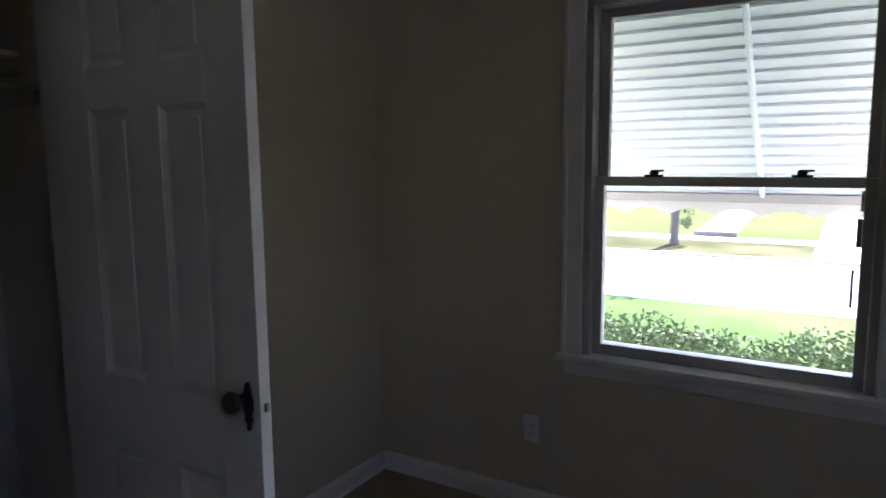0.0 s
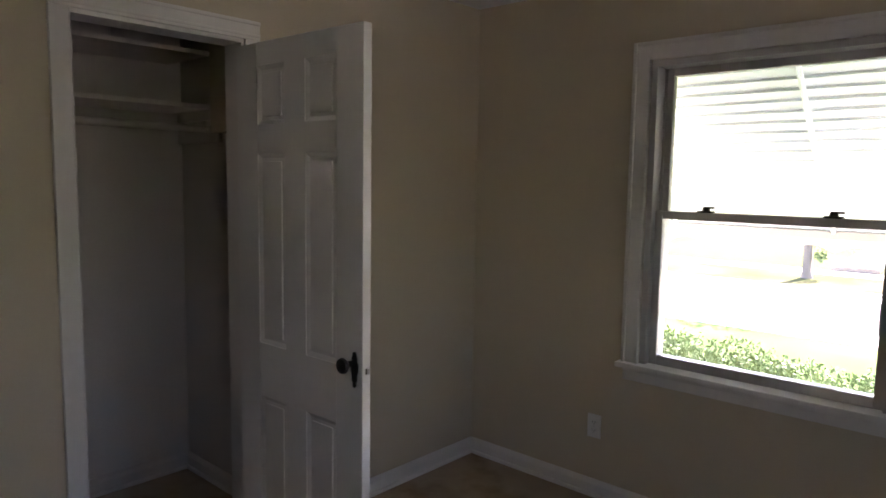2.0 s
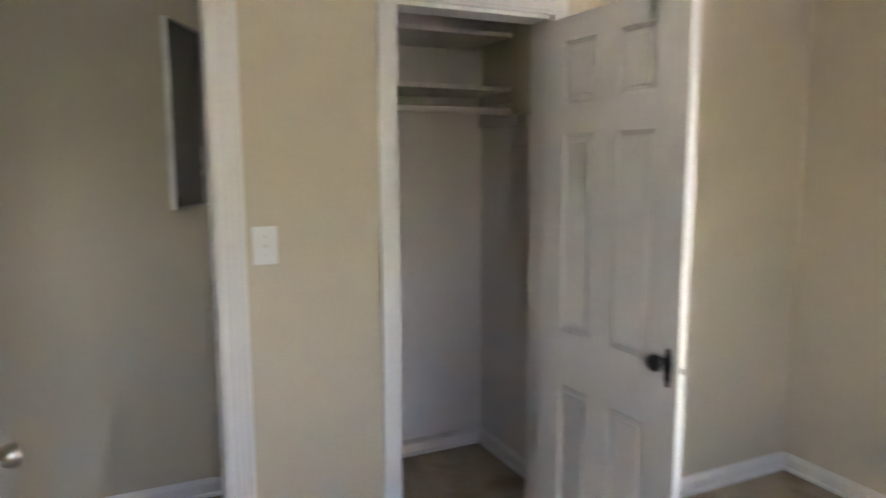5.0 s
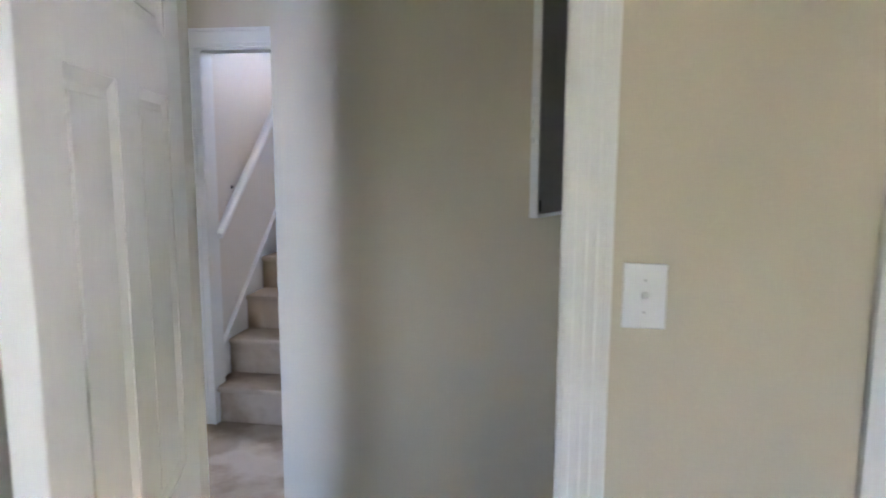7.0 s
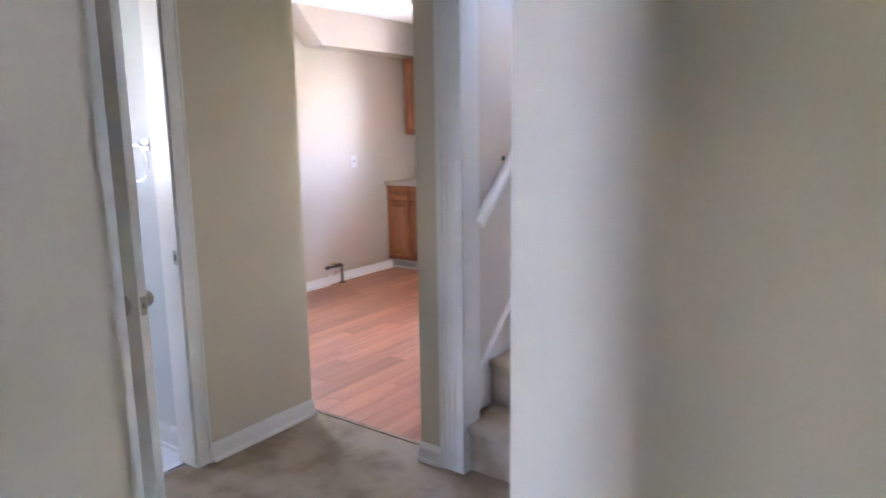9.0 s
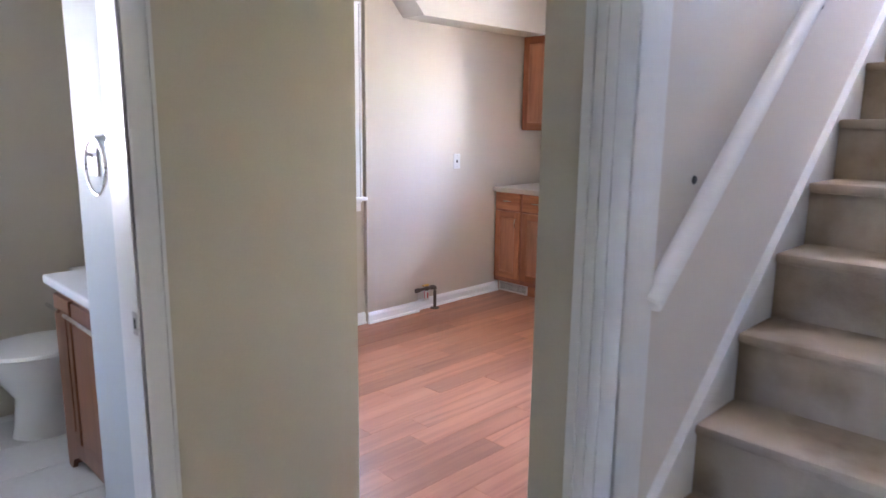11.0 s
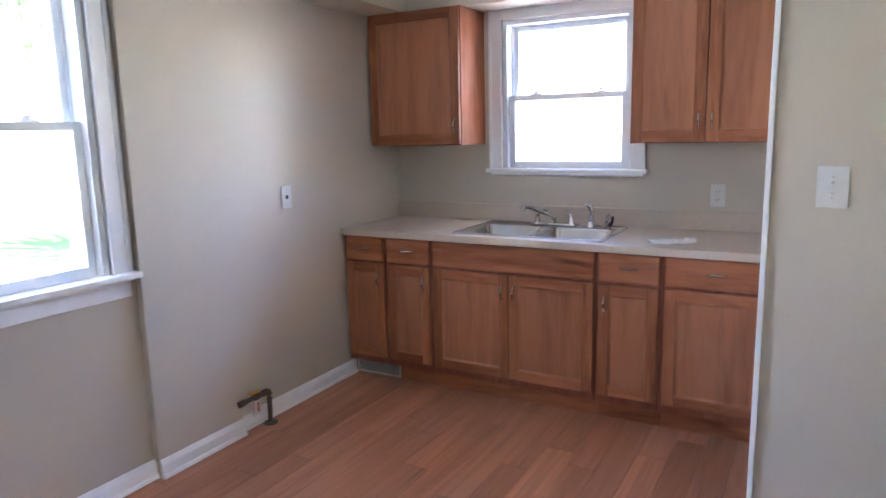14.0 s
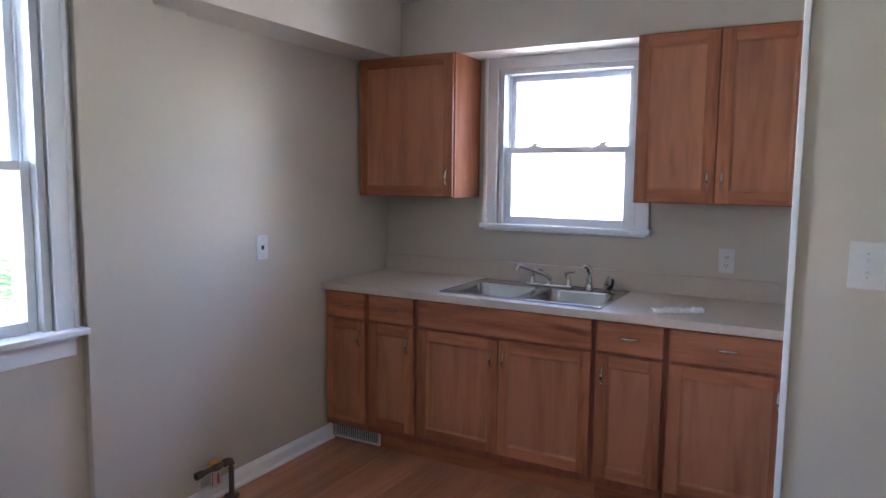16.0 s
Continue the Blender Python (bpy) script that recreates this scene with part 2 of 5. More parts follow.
GLASS = glass_pane("clear_glass")


# ---- helpers of this scene ----
def box(bm, x0, y0, z0, x1, y1, z1, bevel=0.0):
    """Adds a box between two corners, its edges rounded off by bevel."""
    sx, sy, sz = abs(x1 - x0), abs(y1 - y0), abs(z1 - z0)
    m = Matrix.Translation(((x0 + x1) / 2, (y0 + y1) / 2, (z0 + z1) / 2)) @ Matrix.Diagonal((sx, sy, sz, 1))
    made = bmesh.ops.create_cube(bm, size=1, matrix=m)["verts"]
    if bevel:
        edges = list({e for v in made for e in v.link_edges})
        bmesh.ops.bevel(bm, geom=edges, offset=min(bevel, 0.45 * min(sx, sy, sz)), segments=2, profile=0.6, affect="EDGES")
    return bm


def boxes(*rows, bevel=0.0):
    bm = bmesh.new()
    for r in rows:
        box(bm, *r, bevel=bevel)
    return bm


def rod(bm, a, b, r, r2=None, sides=14, caps=True):
    """Adds a straight round bar from a to b."""
    a, b = Vector(a), Vector(b)
    m = Matrix.Translation((a + b) / 2) @ (b - a).to_track_quat("Z", "Y").to_matrix().to_4x4()
    bmesh.ops.create_cone(bm, cap_ends=caps, segments=sides, radius1=r, radius2=r if r2 is None else r2, depth=(b - a).length, matrix=m)
    return bm


def sweep(bm, points, r, sides=10):
    """Adds a round bar bent through points."""
    pts = [Vector(p) for p in points]
    rings = []
    for i, p in enumerate(pts):
        d = (pts[min(i + 1, len(pts) - 1)] - pts[max(i - 1, 0)]).normalized()
        q = d.to_track_quat("Z", "Y")
        rad = r[i] if isinstance(r, (list, tuple)) else r
        rings.append([bm.verts.new(p + q @ Vector((rad * math.cos(2 * math.pi * k / sides), rad * math.sin(2 * math.pi * k / sides), 0))) for k in range(sides)])
    for u, v in zip(rings, rings[1:]):
        for k in range(sides):
            bm.faces.new((u[k], u[(k + 1) % sides], v[(k + 1) % sides], v[k]))
    bm.faces.new(rings[0][::-1])
    bm.faces.new(rings[-1])
    return bm


def lathe(bm, profile, centre=(0, 0, 0), sides=24):
    """Adds a turned shape: profile rows of (radius, height)."""
    c = Vector(centre)
    rings = []
    for r, h in profile:
        rings.append([bm.verts.new(c + Vector((max(r, 0.0004) * math.cos(2 * math.pi * k / sides), max(r, 0.0004) * math.sin(2 * math.pi * k / sides), h))) for k in range(sides)])
    for u, v in zip(rings, rings[1:]):
        for k in range(sides):
            bm.faces.new((u[k], u[(k + 1) % sides], v[(k + 1) % sides], v[k]))
    bm.faces.new(rings[0][::-1])
    bm.faces.new(rings[-1])
    return bm


def outline(bm, pts, depth):
    """Adds a plate: a closed outline of 3D points pushed along depth."""
    lo = [bm.verts.new(p) for p in pts]
    hi = [bm.verts.new(Vector(p) + Vector(depth)) for p in pts]
    bm.faces.new(lo[::-1])
    bm.faces.new(hi)
    n = len(lo)
    for k in range(n):
        bm.faces.new((lo[k], lo[(k + 1) % n], hi[(k + 1) % n], hi[k]))
    return bm


def moved(bm, m):
    bmesh.ops.transform(bm, matrix=m, verts=bm.verts)
    return bm


def part(name, bm, material, parent=None, label="", smooth=False):
    """Links a bmesh as one mesh object, under a thing or a part."""
    bmesh.ops.recalc_face_normals(bm, faces=bm.faces)
    me = bpy.data.meshes.new(name)
    bm.to_mesh(me)
    bm.free()
    me.materials.append(material)
    if smooth:
        me.polygons.foreach_set("use_smooth", [True] * len(me.polygons))
        me.set_sharp_from_angle(angle=radians(40))
    ob = new(name, me)
    if parent:
        ob.parent = parent
    if label:
        tagged(ob, label)
    return ob


def thing(name, label, category, m=None, group=""):
    ob = new(name)
    ob.empty_display_size = 0.1
    if m is not None:
        ob.matrix_basis = m
    return tagged(ob, label, category, group)


def structure(name, bm, material, label, category):
    return tagged(part(name, bm, material), label, category, kind="structure")


def wall(name, axis, a, b, lo, hi, z0, z1, material, label, holes=()):
    """A wall along axis from a to b, lo to hi across, with openings (from, to, bottom, top) that go through it."""
    bm = bmesh.new()
    cuts = sorted({a, b, *[h[0] for h in holes], *[h[1] for h in holes]})
    for u, v in zip(cuts, cuts[1:]):
        spans, at = [], z0
        for h in sorted((h for h in holes if h[0] <= u + 1e-6 and h[1] >= v - 1e-6), key=lambda h: h[2]):
            if h[2] > at:
                spans.append((at, h[2]))
            at = h[3]
        if at < z1:
            spans.append((at, z1))
        for s, e in spans:
            box(bm, *((u, lo, s, v, hi, e) if axis == "x" else (lo, u, s, hi, v, e)))
    return structure(name, bm, material, label, "wall")


# ---- structure ----
H = 2.42
wall("wall_bedroom_east", "y", -3.6, 0.0, 0.0, 0.2, -0.6, H, BEIGE, "beige painted bedroom wall with a window", [(-1.965, -0.985, 0.695, 2.055)])
wall("wall_bedroom_north", "x", -3.6, 0.2, 0.0, 0.115, 0, H, BEIGE, "beige painted bedroom wall with two doorways", [(-3.454, -2.618, 0, 2.05), (-2.045, -1.405, 0, 2.05)])
wall("wall_bedroom_west", "y", -3.4, 0.0, -3.7, -3.6, 0, H, BEIGE, "plain beige bedroom wall")
# the openings in this unseen wall are added to let in light
wall("wall_bedroom_south", "x", -6.5, 0.0, -3.6, -3.4, -0.6, H, BEIGE, "beige south wall with three added, unseen windows", [(-5.10, -4.40, 0.75, 2.15), (-3.225, -2.825, 0.995, 2.055), (-1.50, -1.14, 0.695, 1.755)])
wall("wall_closet_east", "y", 0.115, 0.93, -1.2, -1.1, 0, H, CLOSET, "off-white closet side wall")
wall("wall_closet_west", "y", 0.115, 0.93, -2.42, -2.3, 0, H, BEIGE, "plain wall between closet and hall")
wall("wall_hall_panel", "x", -3.6, -2.3, 0.93, 1.05, 0, H, BEIGE, "beige hall wall facing the bedroom door")
wall("wall_closet_back", "x", -2.3, -1.1, 0.93, 1.05, 0, H, CLOSET, "off-white back wall of the closet")
wall("wall_stair_east", "y", 1.05, 5.1, -3.6, -3.5, 0, 4.6, CREAM, "pale wall along the staircase")
wall("wall_hall_nook", "y", 0.115, 0.72, -5.47, -4.55, 0, H, BEIGE, "boxed-out beige hall wall")
wall("wall_hall_west", "y", 0.115, 2.15, -5.59, -5.465, 0, H, BEIGE, "beige hall wall with the bathroom doorway", [(0.735, 1.49, 0, 2.05)])
# opening and unseen room behind it are added to light the hall
wall("wall_hall_south", "x", -6.4, -3.6, 0.0, 0.115, 0, H, BEIGE, "beige hall wall with a wide opening added to light the hall", [(-4.53, -3.6, 0, 2.25)])
wall("wall_added_room_west", "y", -3.4, 0.0, -6.5, -6.4, 0, H, BEIGE, "plain beige wall of the added, unseen room")
structure("floor_added_room", boxes((-6.4, -3.4, -0.12, -3.7, 0.06, 0.0)), CARPET, "tan carpet of the added, unseen room", "carpet")
wall("wall_hall_kitchen", "x", -5.465, -3.6, 2.085, 2.2, 0, H, BEIGE, "beige wall with the kitchen and stair openings", [(-5.465, -4.712, 0, 2.07), (-4.55, -3.6, 0, 2.04)])
wall("wall_kitchen_south", "x", -7.49, -5.59, 2.085, 2.15, 0, H, CREAM, "cream wall between kitchen and bathroom")
wall("wall_stair_west", "y", 2.2, 5.1, -4.67, -4.55, 0, 4.6, CREAM, "cream plaster wall between kitchen and stairs")
wall("wall_stair_end", "x", -4.67, -3.5, 5.1, 5.2, 0, 4.6, CREAM, "wall with a window at the head of the stairs", [(-4.5, -3.66, 2.55, 4.45)])
wall("wall_stair_over", "x", -4.67, -3.6, 2.085, 2.2, H, 4.6, CREAM, "plain wall above the stair opening")
wall("wall_kitchen_switch", "x", -5.2, -4.67, 4.27, 4.39, 0, H, CREAM, "cream kitchen wall with a light switch")
wall("wall_kitchen_east", "y", 4.39, 5.78, -5.2, -5.08, 0, H, CREAM, "cream kitchen wall at the end of the cabinets")
wall("wall_north", "x", -7.69, -4.5, 5.78, 5.915, -0.6, H, CREAM, "cream kitchen wall with a window over the sink", [(-6.745, -5.985, 1.205, 2.06)])
wall("wall_west", "y", -0.05, 5.78, -7.69, -7.49, -0.6, H, CREAM, "cream outside wall with two windows", [(0.42, 0.98, 1.1, 2.0), (2.81, 3.66, 0.905, 2.1)])
wall("wall_bath_south", "x", -7.49, -6.4, -0.05, 0.065, 0, H, BATHPAINT, "plain bathroom wall")
wall("wall_bath_towel", "x", -6.04, -5.59, 1.53, 1.64, 0, H, BATHPAINT, "pale bathroom stub wall with the towel ring")
structure("wall_chase", boxes((-7.49, 3.77, 0, -7.455, 4.25, H)), CREAM, "shallow boxed-out strip of the cream kitchen wall", "wall")
wall("wall_kitchen_far_east", "x", -5.08, -4.67, 5.1, 5.2, 0, H, CREAM, "plain closing wall")

structure("floor_bedroom", boxes((-3.6, -3.4, -0.12, 0.0, 0.06, 0.0)), CARPET, "worn tan bedroom carpet with mottled stains", "carpet")
structure("floor_closet", boxes((-2.3, 0.06, -0.12, -1.2, 0.93, 0.0)), CARPET, "tan carpet on the closet floor", "carpet")
structure("floor_hall", boxes((-5.53, 0.06, -0.12, -2.3, 2.19, 0.0)), CARPET, "worn tan hall carpet", "carpet")
structure("subfloor_kitchen", boxes((-7.49, 2.19, -0.12, -4.62, 5.78, -0.012)), UNDER, "underlay below the laminate floor", "floor")
structure("subfloor_bath", boxes((-7.49, 0.06, -0.12, -5.53, 2.09, -0.014)), GROUT, "grey grout bed of the bathroom floor", "floor")
structure("ceiling", boxes((-7.7, -3.6, H, -4.5, 5.99, H + 0.12), (-4.5, -3.6, H, 0.2, 2.2, H + 0.12), (-3.5, 2.2, H, 0.2, 2.3, H + 0.12)), CEIL, "flat white painted ceiling", "ceiling")
structure("ceiling_stair", boxes((-4.67, 2.085, 4.6, -3.5, 5.2, 4.7)), CEIL, "white ceiling over the staircase", "ceiling")
structure("floor_edge_strip", boxes((-5.47, 2.178, 0.0, -4.73, 2.2, 0.006), bevel=0.002), CARPET, "carpet edge tucked against the laminate", "trim")

# soffit over the cabinets and along the west wall, its near end cut on a slope
bm = boxes((-7.49, 5.53, 2.12, -5.2, 5.78, H))
outline(bm, [(-7.24, 4.1, 2.12), (-7.24, 5.53, 2.12), (-7.24, 5.53, H), (-7.24, 3.82, H)], (-0.25, 0, 0))
structure("soffit", bm, CREAM, "cream boxed soffit above the wall cabinets", "soffit")


def baseboard(axis, a, b, face, side, material=WHITE, h=0.083, t=0.014):
    """A moulded skirting along axis from a to b on a wall face, standing out towards side (+1 or -1)."""
    bm = bmesh.new()
    prof = [(0, 0), (t + 0.011, 0), (t + 0.011, 0.006), (t + 0.008, 0.014), (t, 0.018), (t, h * 0.72), (t * 0.75, h * 0.82), (t * 0.35, h * 0.95), (t * 0.25, h), (0, h)]
    pts = [(a, face + side * u, v) if axis == "x" else (face + side * u, a, v) for u, v in prof]
    outline(bm, pts, (b - a, 0, 0) if axis == "x" else (0, b - a, 0))
    return structure("baseboard", bm, material, "white painted moulded baseboard", "baseboard")


baseboard("x", -1.33, -0.014, 0.0, -1)
baseboard("y", -3.4, -0.0, 0.0, -1)
baseboard("x", -2.545, -2.106, 0.0, -1)
baseboard("x", -3.6, -3.55, 0.0, -1)
baseboard("y", 0.115, 0.93, -1.2, -1, CLOSET, h=0.082)
baseboard("x", -2.3, -1.214, 0.93, -1, CLOSET, h=0.082)
baseboard("x", -3.6, -2.42, 0.93, -1)
baseboard("y", 0.93, 2.065, -3.6, -1)
baseboard("y", 1.545, 2.15, -5.465, 1)
baseboard("x", -4.716, -4.60, 2.085, -1)
baseboard("y", 2.085, 2.2, -4.712, -1)
structure("nook_trim", boxes((-4.552, 0.16, 0, -4.538, 0.722, 2.1), (-4.538, 0.655, 0, -4.532, 0.722, 2.1), bevel=0.003), DOORWHITE, "white painted board along the boxed-out wall", "trim")
baseboard("y", 2.2, 3.77, -7.49, 1, KTRIM, h=0.082)
baseboard("y", 3.77, 4.25, -7.455, 1, KTRIM, h=0.082)
baseboard("y", 4.25, 5.21, -7.49, 1, KTRIM, h=0.082)
baseboard("x", -7.49, -5.465, 2.15, 1, KTRIM, h=0.082)
baseboard("x", -5.215, -4.67, 4.27, -1, KTRIM, h=0.082)
baseboard("y", 2.2, 4.27, -4.67, -1, KTRIM, h=0.082)
baseboard("x", -6.04, -5.605, 1.53, -1, TILE, h=0.11, t=0.01)
structure("chase_bead", boxes((-7.462, 3.762, 0.09, -7.448, 3.776, H), bevel=0.004), CREAM, "rounded corner strip on the kitchen wall", "trim")
structure("corner_bead", boxes((-5.212, 4.256, 0.09, -5.196, 4.285, H), bevel=0.003), KTRIM, "white corner strip on the kitchen wall end", "trim")


def fluted(bm, axis, a, b, z0, z1, face, side, t=0.017, plain=False):
    """A moulded door casing leg between a and b: a flat board with a raised back band and two ridges."""
    lo, hi = min(a, b), max(a, b)
    w = hi - lo
    strips = [(0, 1, 0.010), (0.0, 0.2, t), (0.32, 0.42, 0.0145), (0.55, 0.65, 0.0145), (0.80, 1.0, 0.0135)]
    if plain:
        strips = [(0, 1, 0.012), (0.0, 0.16, 0.016), (0.9, 1.0, 0.0135)]
    if a > b:
        strips = [(1 - q, 1 - p, d) for p, q, d in strips]
    for p, q, d in strips:
        u, v = lo + p * w, lo + q * w
        box(bm, *((u, face, z0, v, face + side * d, z1) if axis == "x" else (face, u, z0, face + side * d, v, z1)), bevel=0.002)
    return bm


def casing(name, axis, a, b, top, face, side, w=0.085, legs=(True, True), label="white painted moulded door casing", w_top=None, plain=False):
    """Door trim round an opening a to b up to top, on a wall face."""
    bm = bmesh.new()
    if legs[0]:
        fluted(bm, axis, a - w, a, 0, top, face, side, plain=plain)
    if legs[1]:
        fluted(bm, axis, b + w, b, 0, top, face, side, plain=plain)
    wt = w_top or w
    u, v = a - w * legs[0], b + w * legs[1]
    for d, z0, z1 in ((0.0125, top, top + wt), (0.018, top + wt * 0.8, top + wt), (0.0145, top + 0.012, top + 0.022)):
        box(bm, *((u, face, z0, v, face + side * d, z1) if axis == "x" else (face, u, z0, face + side * d, v, z1)), bevel=0.002)
    return structure(name, bm, WHITE, label, "trim")


def jamb(name, axis, a, b, top, lo, hi, t=0.02, sides=(True, True)):
    """The lining of a doorway in a wall lo to hi across, with its stop."""
    rows = []
    if sides[0]:
        rows.append((a, lo, 0, a + t, hi, top))
    if sides[1]:
        rows.append((b - t, lo, 0, b, hi, top))
    rows.append((a + t * sides[0], lo, top - t, b - t * sides[1], hi, top))
    if axis == "y":
        rows = [(y0, x0, z0, y1, x1, z1) for x0, y0, z0, x1, y1, z1 in rows]
    return structure(name, boxes(*rows, bevel=0.0015), WHITE, "white painted door lining", "trim")


jamb("door_lining_bedroom", "x", -3.454, -2.618, 2.05, -0.002, 0.117)
casing("door_trim_bedroom", "x", -3.444, -2.63, 2.045, 0.0, -1)
casing("door_trim_bedroom_hall", "x", -3.444, -2.63, 2.045, 0.115, 1, w=0.07)
jamb("door_lining_closet", "x", -2.045, -1.405, 2.05, -0.002, 0.117)
casing("door_trim_closet", "x", -2.03, -1.413, 2.045, 0.0, -1, w=0.066, w_top=0.07, plain=True)
jamb("door_lining_bath", "y", 0.735, 1.49, 2.05, -5.592, -5.468)
casing("door_trim_bath", "y", 0.745, 1.475, 2.045, -5.47, 1, w=0.07, legs=(False, True), plain=True)
casing("stair_trim", "x", -4.48, -3.6, 2.035, 2.085, -1, w=0.12, legs=(True, False), label="white fluted casing round the stair opening", w_top=0.095)
jamb("stair_lining", "x", -4.50, -3.6, 2.04, 2.083, 2.2, sides=(True, False))


# ---- windows ----
def window(name, m, width, height, label, casing_w=0.08, stool_out=0.05, horn=0.07, rail=0.52, locks=True, lock_part=DARK, apron_h=0.06, frame=VINYL, trim=WHITE, depth=0.19):
    """A double-hung window. Local x runs along the wall, y into the room, z up from the stool; 0, 0 is the middle of the opening at the wall face."""
    w = thing(name, label, "window", m)
    tagged(w, kind="structure")
    h2 = width / 2
    bm = bmesh.new()
    for s in (-1, 1):
        box(bm, s * h2, 0, 0, s * (h2 + casing_w), 0.016, height + casing_w, bevel=0.003)
        box(bm, s * (h2 + casing_w - 0.018), 0, 0, s * (h2 + casing_w), 0.024, height + casing_w, bevel=0.004)
        box(bm, s * h2, 0, 0, s * (h2 + 0.014), 0.022, height, bevel=0.004)
    box(bm, -h2, 0, height, h2, 0.016, height + casing_w, bevel=0.003)
    box(bm, -h2 - casing_w + 0.018, 0, height + casing_w - 0.018, h2 + casing_w - 0.018, 0.024, height + casing_w, bevel=0.004)
    part("window_casing", bm, trim, w)
    part("window_sill", boxes((-h2 - horn - casing_w + 0.05, -0.068, -0.02, h2 + horn + casing_w - 0.05, stool_out, 0.005), bevel=0.005), trim, w)
    bm = boxes((-h2 - casing_w + 0.01, 0, -0.02 - apron_h, h2 + casing_w - 0.01, 0.014, -0.02), bevel=0.003)
    box(bm, -h2 - casing_w + 0.01, 0, -0.034, h2 + casing_w - 0.01, 0.026, -0.021, bevel=0.005)
    part("window_apron", bm, trim, w)
    bm = bmesh.new()
    f = 0.028
    for s in (-1, 1):
        box(bm, s * (h2 - f), -depth, 0, s * h2, -0.002, height, bevel=0.002)
        box(bm, s * (h2 - f - 0.008), -0.085, 0, s * (h2 - f), -0.075, height)
    box(bm, -h2 + f, -depth, height - f, h2 - f, -0.002, height, bevel=0.002)
    box(bm, -h2 + f, -depth, 0, h2 - f, -0.07, 0.02, bevel=0.002)
    part("window_frame", bm, frame, w)
    zr = rail * height
    i = h2 - f - 0.002
    s = 0.034
    for nm, y0, y1, z0, z1 in (("lower_sash", -0.072, -0.036, 0.003, zr + 0.016), ("upper_sash", -0.125, -0.089, zr - 0.018, height - f)):
        bm = boxes((-i, y0, z0, -i + s, y1, z1), (i - s, y0, z0, i, y1, z1), (-i + s, y0, z0, i - s, y1, z0 + (s + 0.01 if nm == "lower_sash" else s)), (-i + s, y0, z1 - s, i - s, y1, z1), bevel=0.004)
        sash = part(nm, bm, frame, w)
        pane = part("pane", boxes((-i + s - 0.004, (y0 + y1) / 2 - 0.002, z0 + s - 0.004, i - s + 0.004, (y0 + y1) / 2 + 0.002, z1 - s + 0.004)), GLASS, sash)
        pane.visible_shadow = False
    if locks:
        for x in (-0.5 * h2, 0.5 * h2):
            bm = boxes((x - 0.032, -0.086, zr + 0.016, x + 0.032, -0.045, zr + 0.024), bevel=0.003)
            lathe(bm, [(0.016, 0), (0.016, 0.012), (0.010, 0.016)], (x, -0.066, zr + 0.024))
            box(bm, x - 0.036, -0.07, zr + 0.034, x + 0.012, -0.058, zr + 0.042, bevel=0.003)
            part("sash_lock", bm, lock_part, w, "cam lock on the meeting rail")
    return w


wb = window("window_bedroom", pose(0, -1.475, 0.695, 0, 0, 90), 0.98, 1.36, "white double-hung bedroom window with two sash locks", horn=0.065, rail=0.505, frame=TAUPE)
# storm-frame latches on the outer side of the bedroom window
for x0, x1, z0, z1 in ((-0.450, -0.418, 0.585, 0.655), (-0.450, -0.410, 0.465, 0.562), (-0.412, -0.402, 0.255, 0.385)):
    part("storm_latch", boxes((x0, -0.186, z0, x1, -0.162, z1), bevel=0.003), BLACKIRON, wb, "dark metal storm frame latch")
# two unseen windows, added to light the closet and the north wall
window("added_window_side", pose(-3.025, -3.4, 0.995, 0, 0, 0), 0.40, 1.06, "narrow white window added out of view to light the bedroom", horn=0.065, rail=0.505)
window("added_window_south", pose(-1.32, -3.4, 0.695, 0, 0, 0), 0.36, 1.06, "white double-hung window added out of view to light the bedroom", horn=0.065, rail=0.505)
# window of the added room, placed to throw light on the hall wall
window("window_added_room", pose(-4.75, -3.4, 0.75, 0, 0, 0), 0.7, 1.4, "white window of the added, unseen room")
window("window_sink", pose(-6.365, 5.78, 1.205, 0, 0, 180), 0.76, 0.855, "white double-hung window above the kitchen sink", casing_w=0.082, horn=0.065, rail=0.485, stool_out=0.045, apron_h=0.004, lock_part=VINYL, trim=KTRIM, depth=0.13)
window("window_kitchen_west", pose(-7.49, 3.235, 0.905, 0, 0, -90), 0.85, 1.195, "white double-hung kitchen window with a wide sill", casing_w=0.086, horn=0.07, stool_out=0.055, apron_h=0.075, rail=0.49, lock_part=VINYL, trim=KTRIM)
window("window_bath", pose(-7.49, 0.70, 1.1, 0, 0, -90), 0.56, 0.90, "white bathroom window")


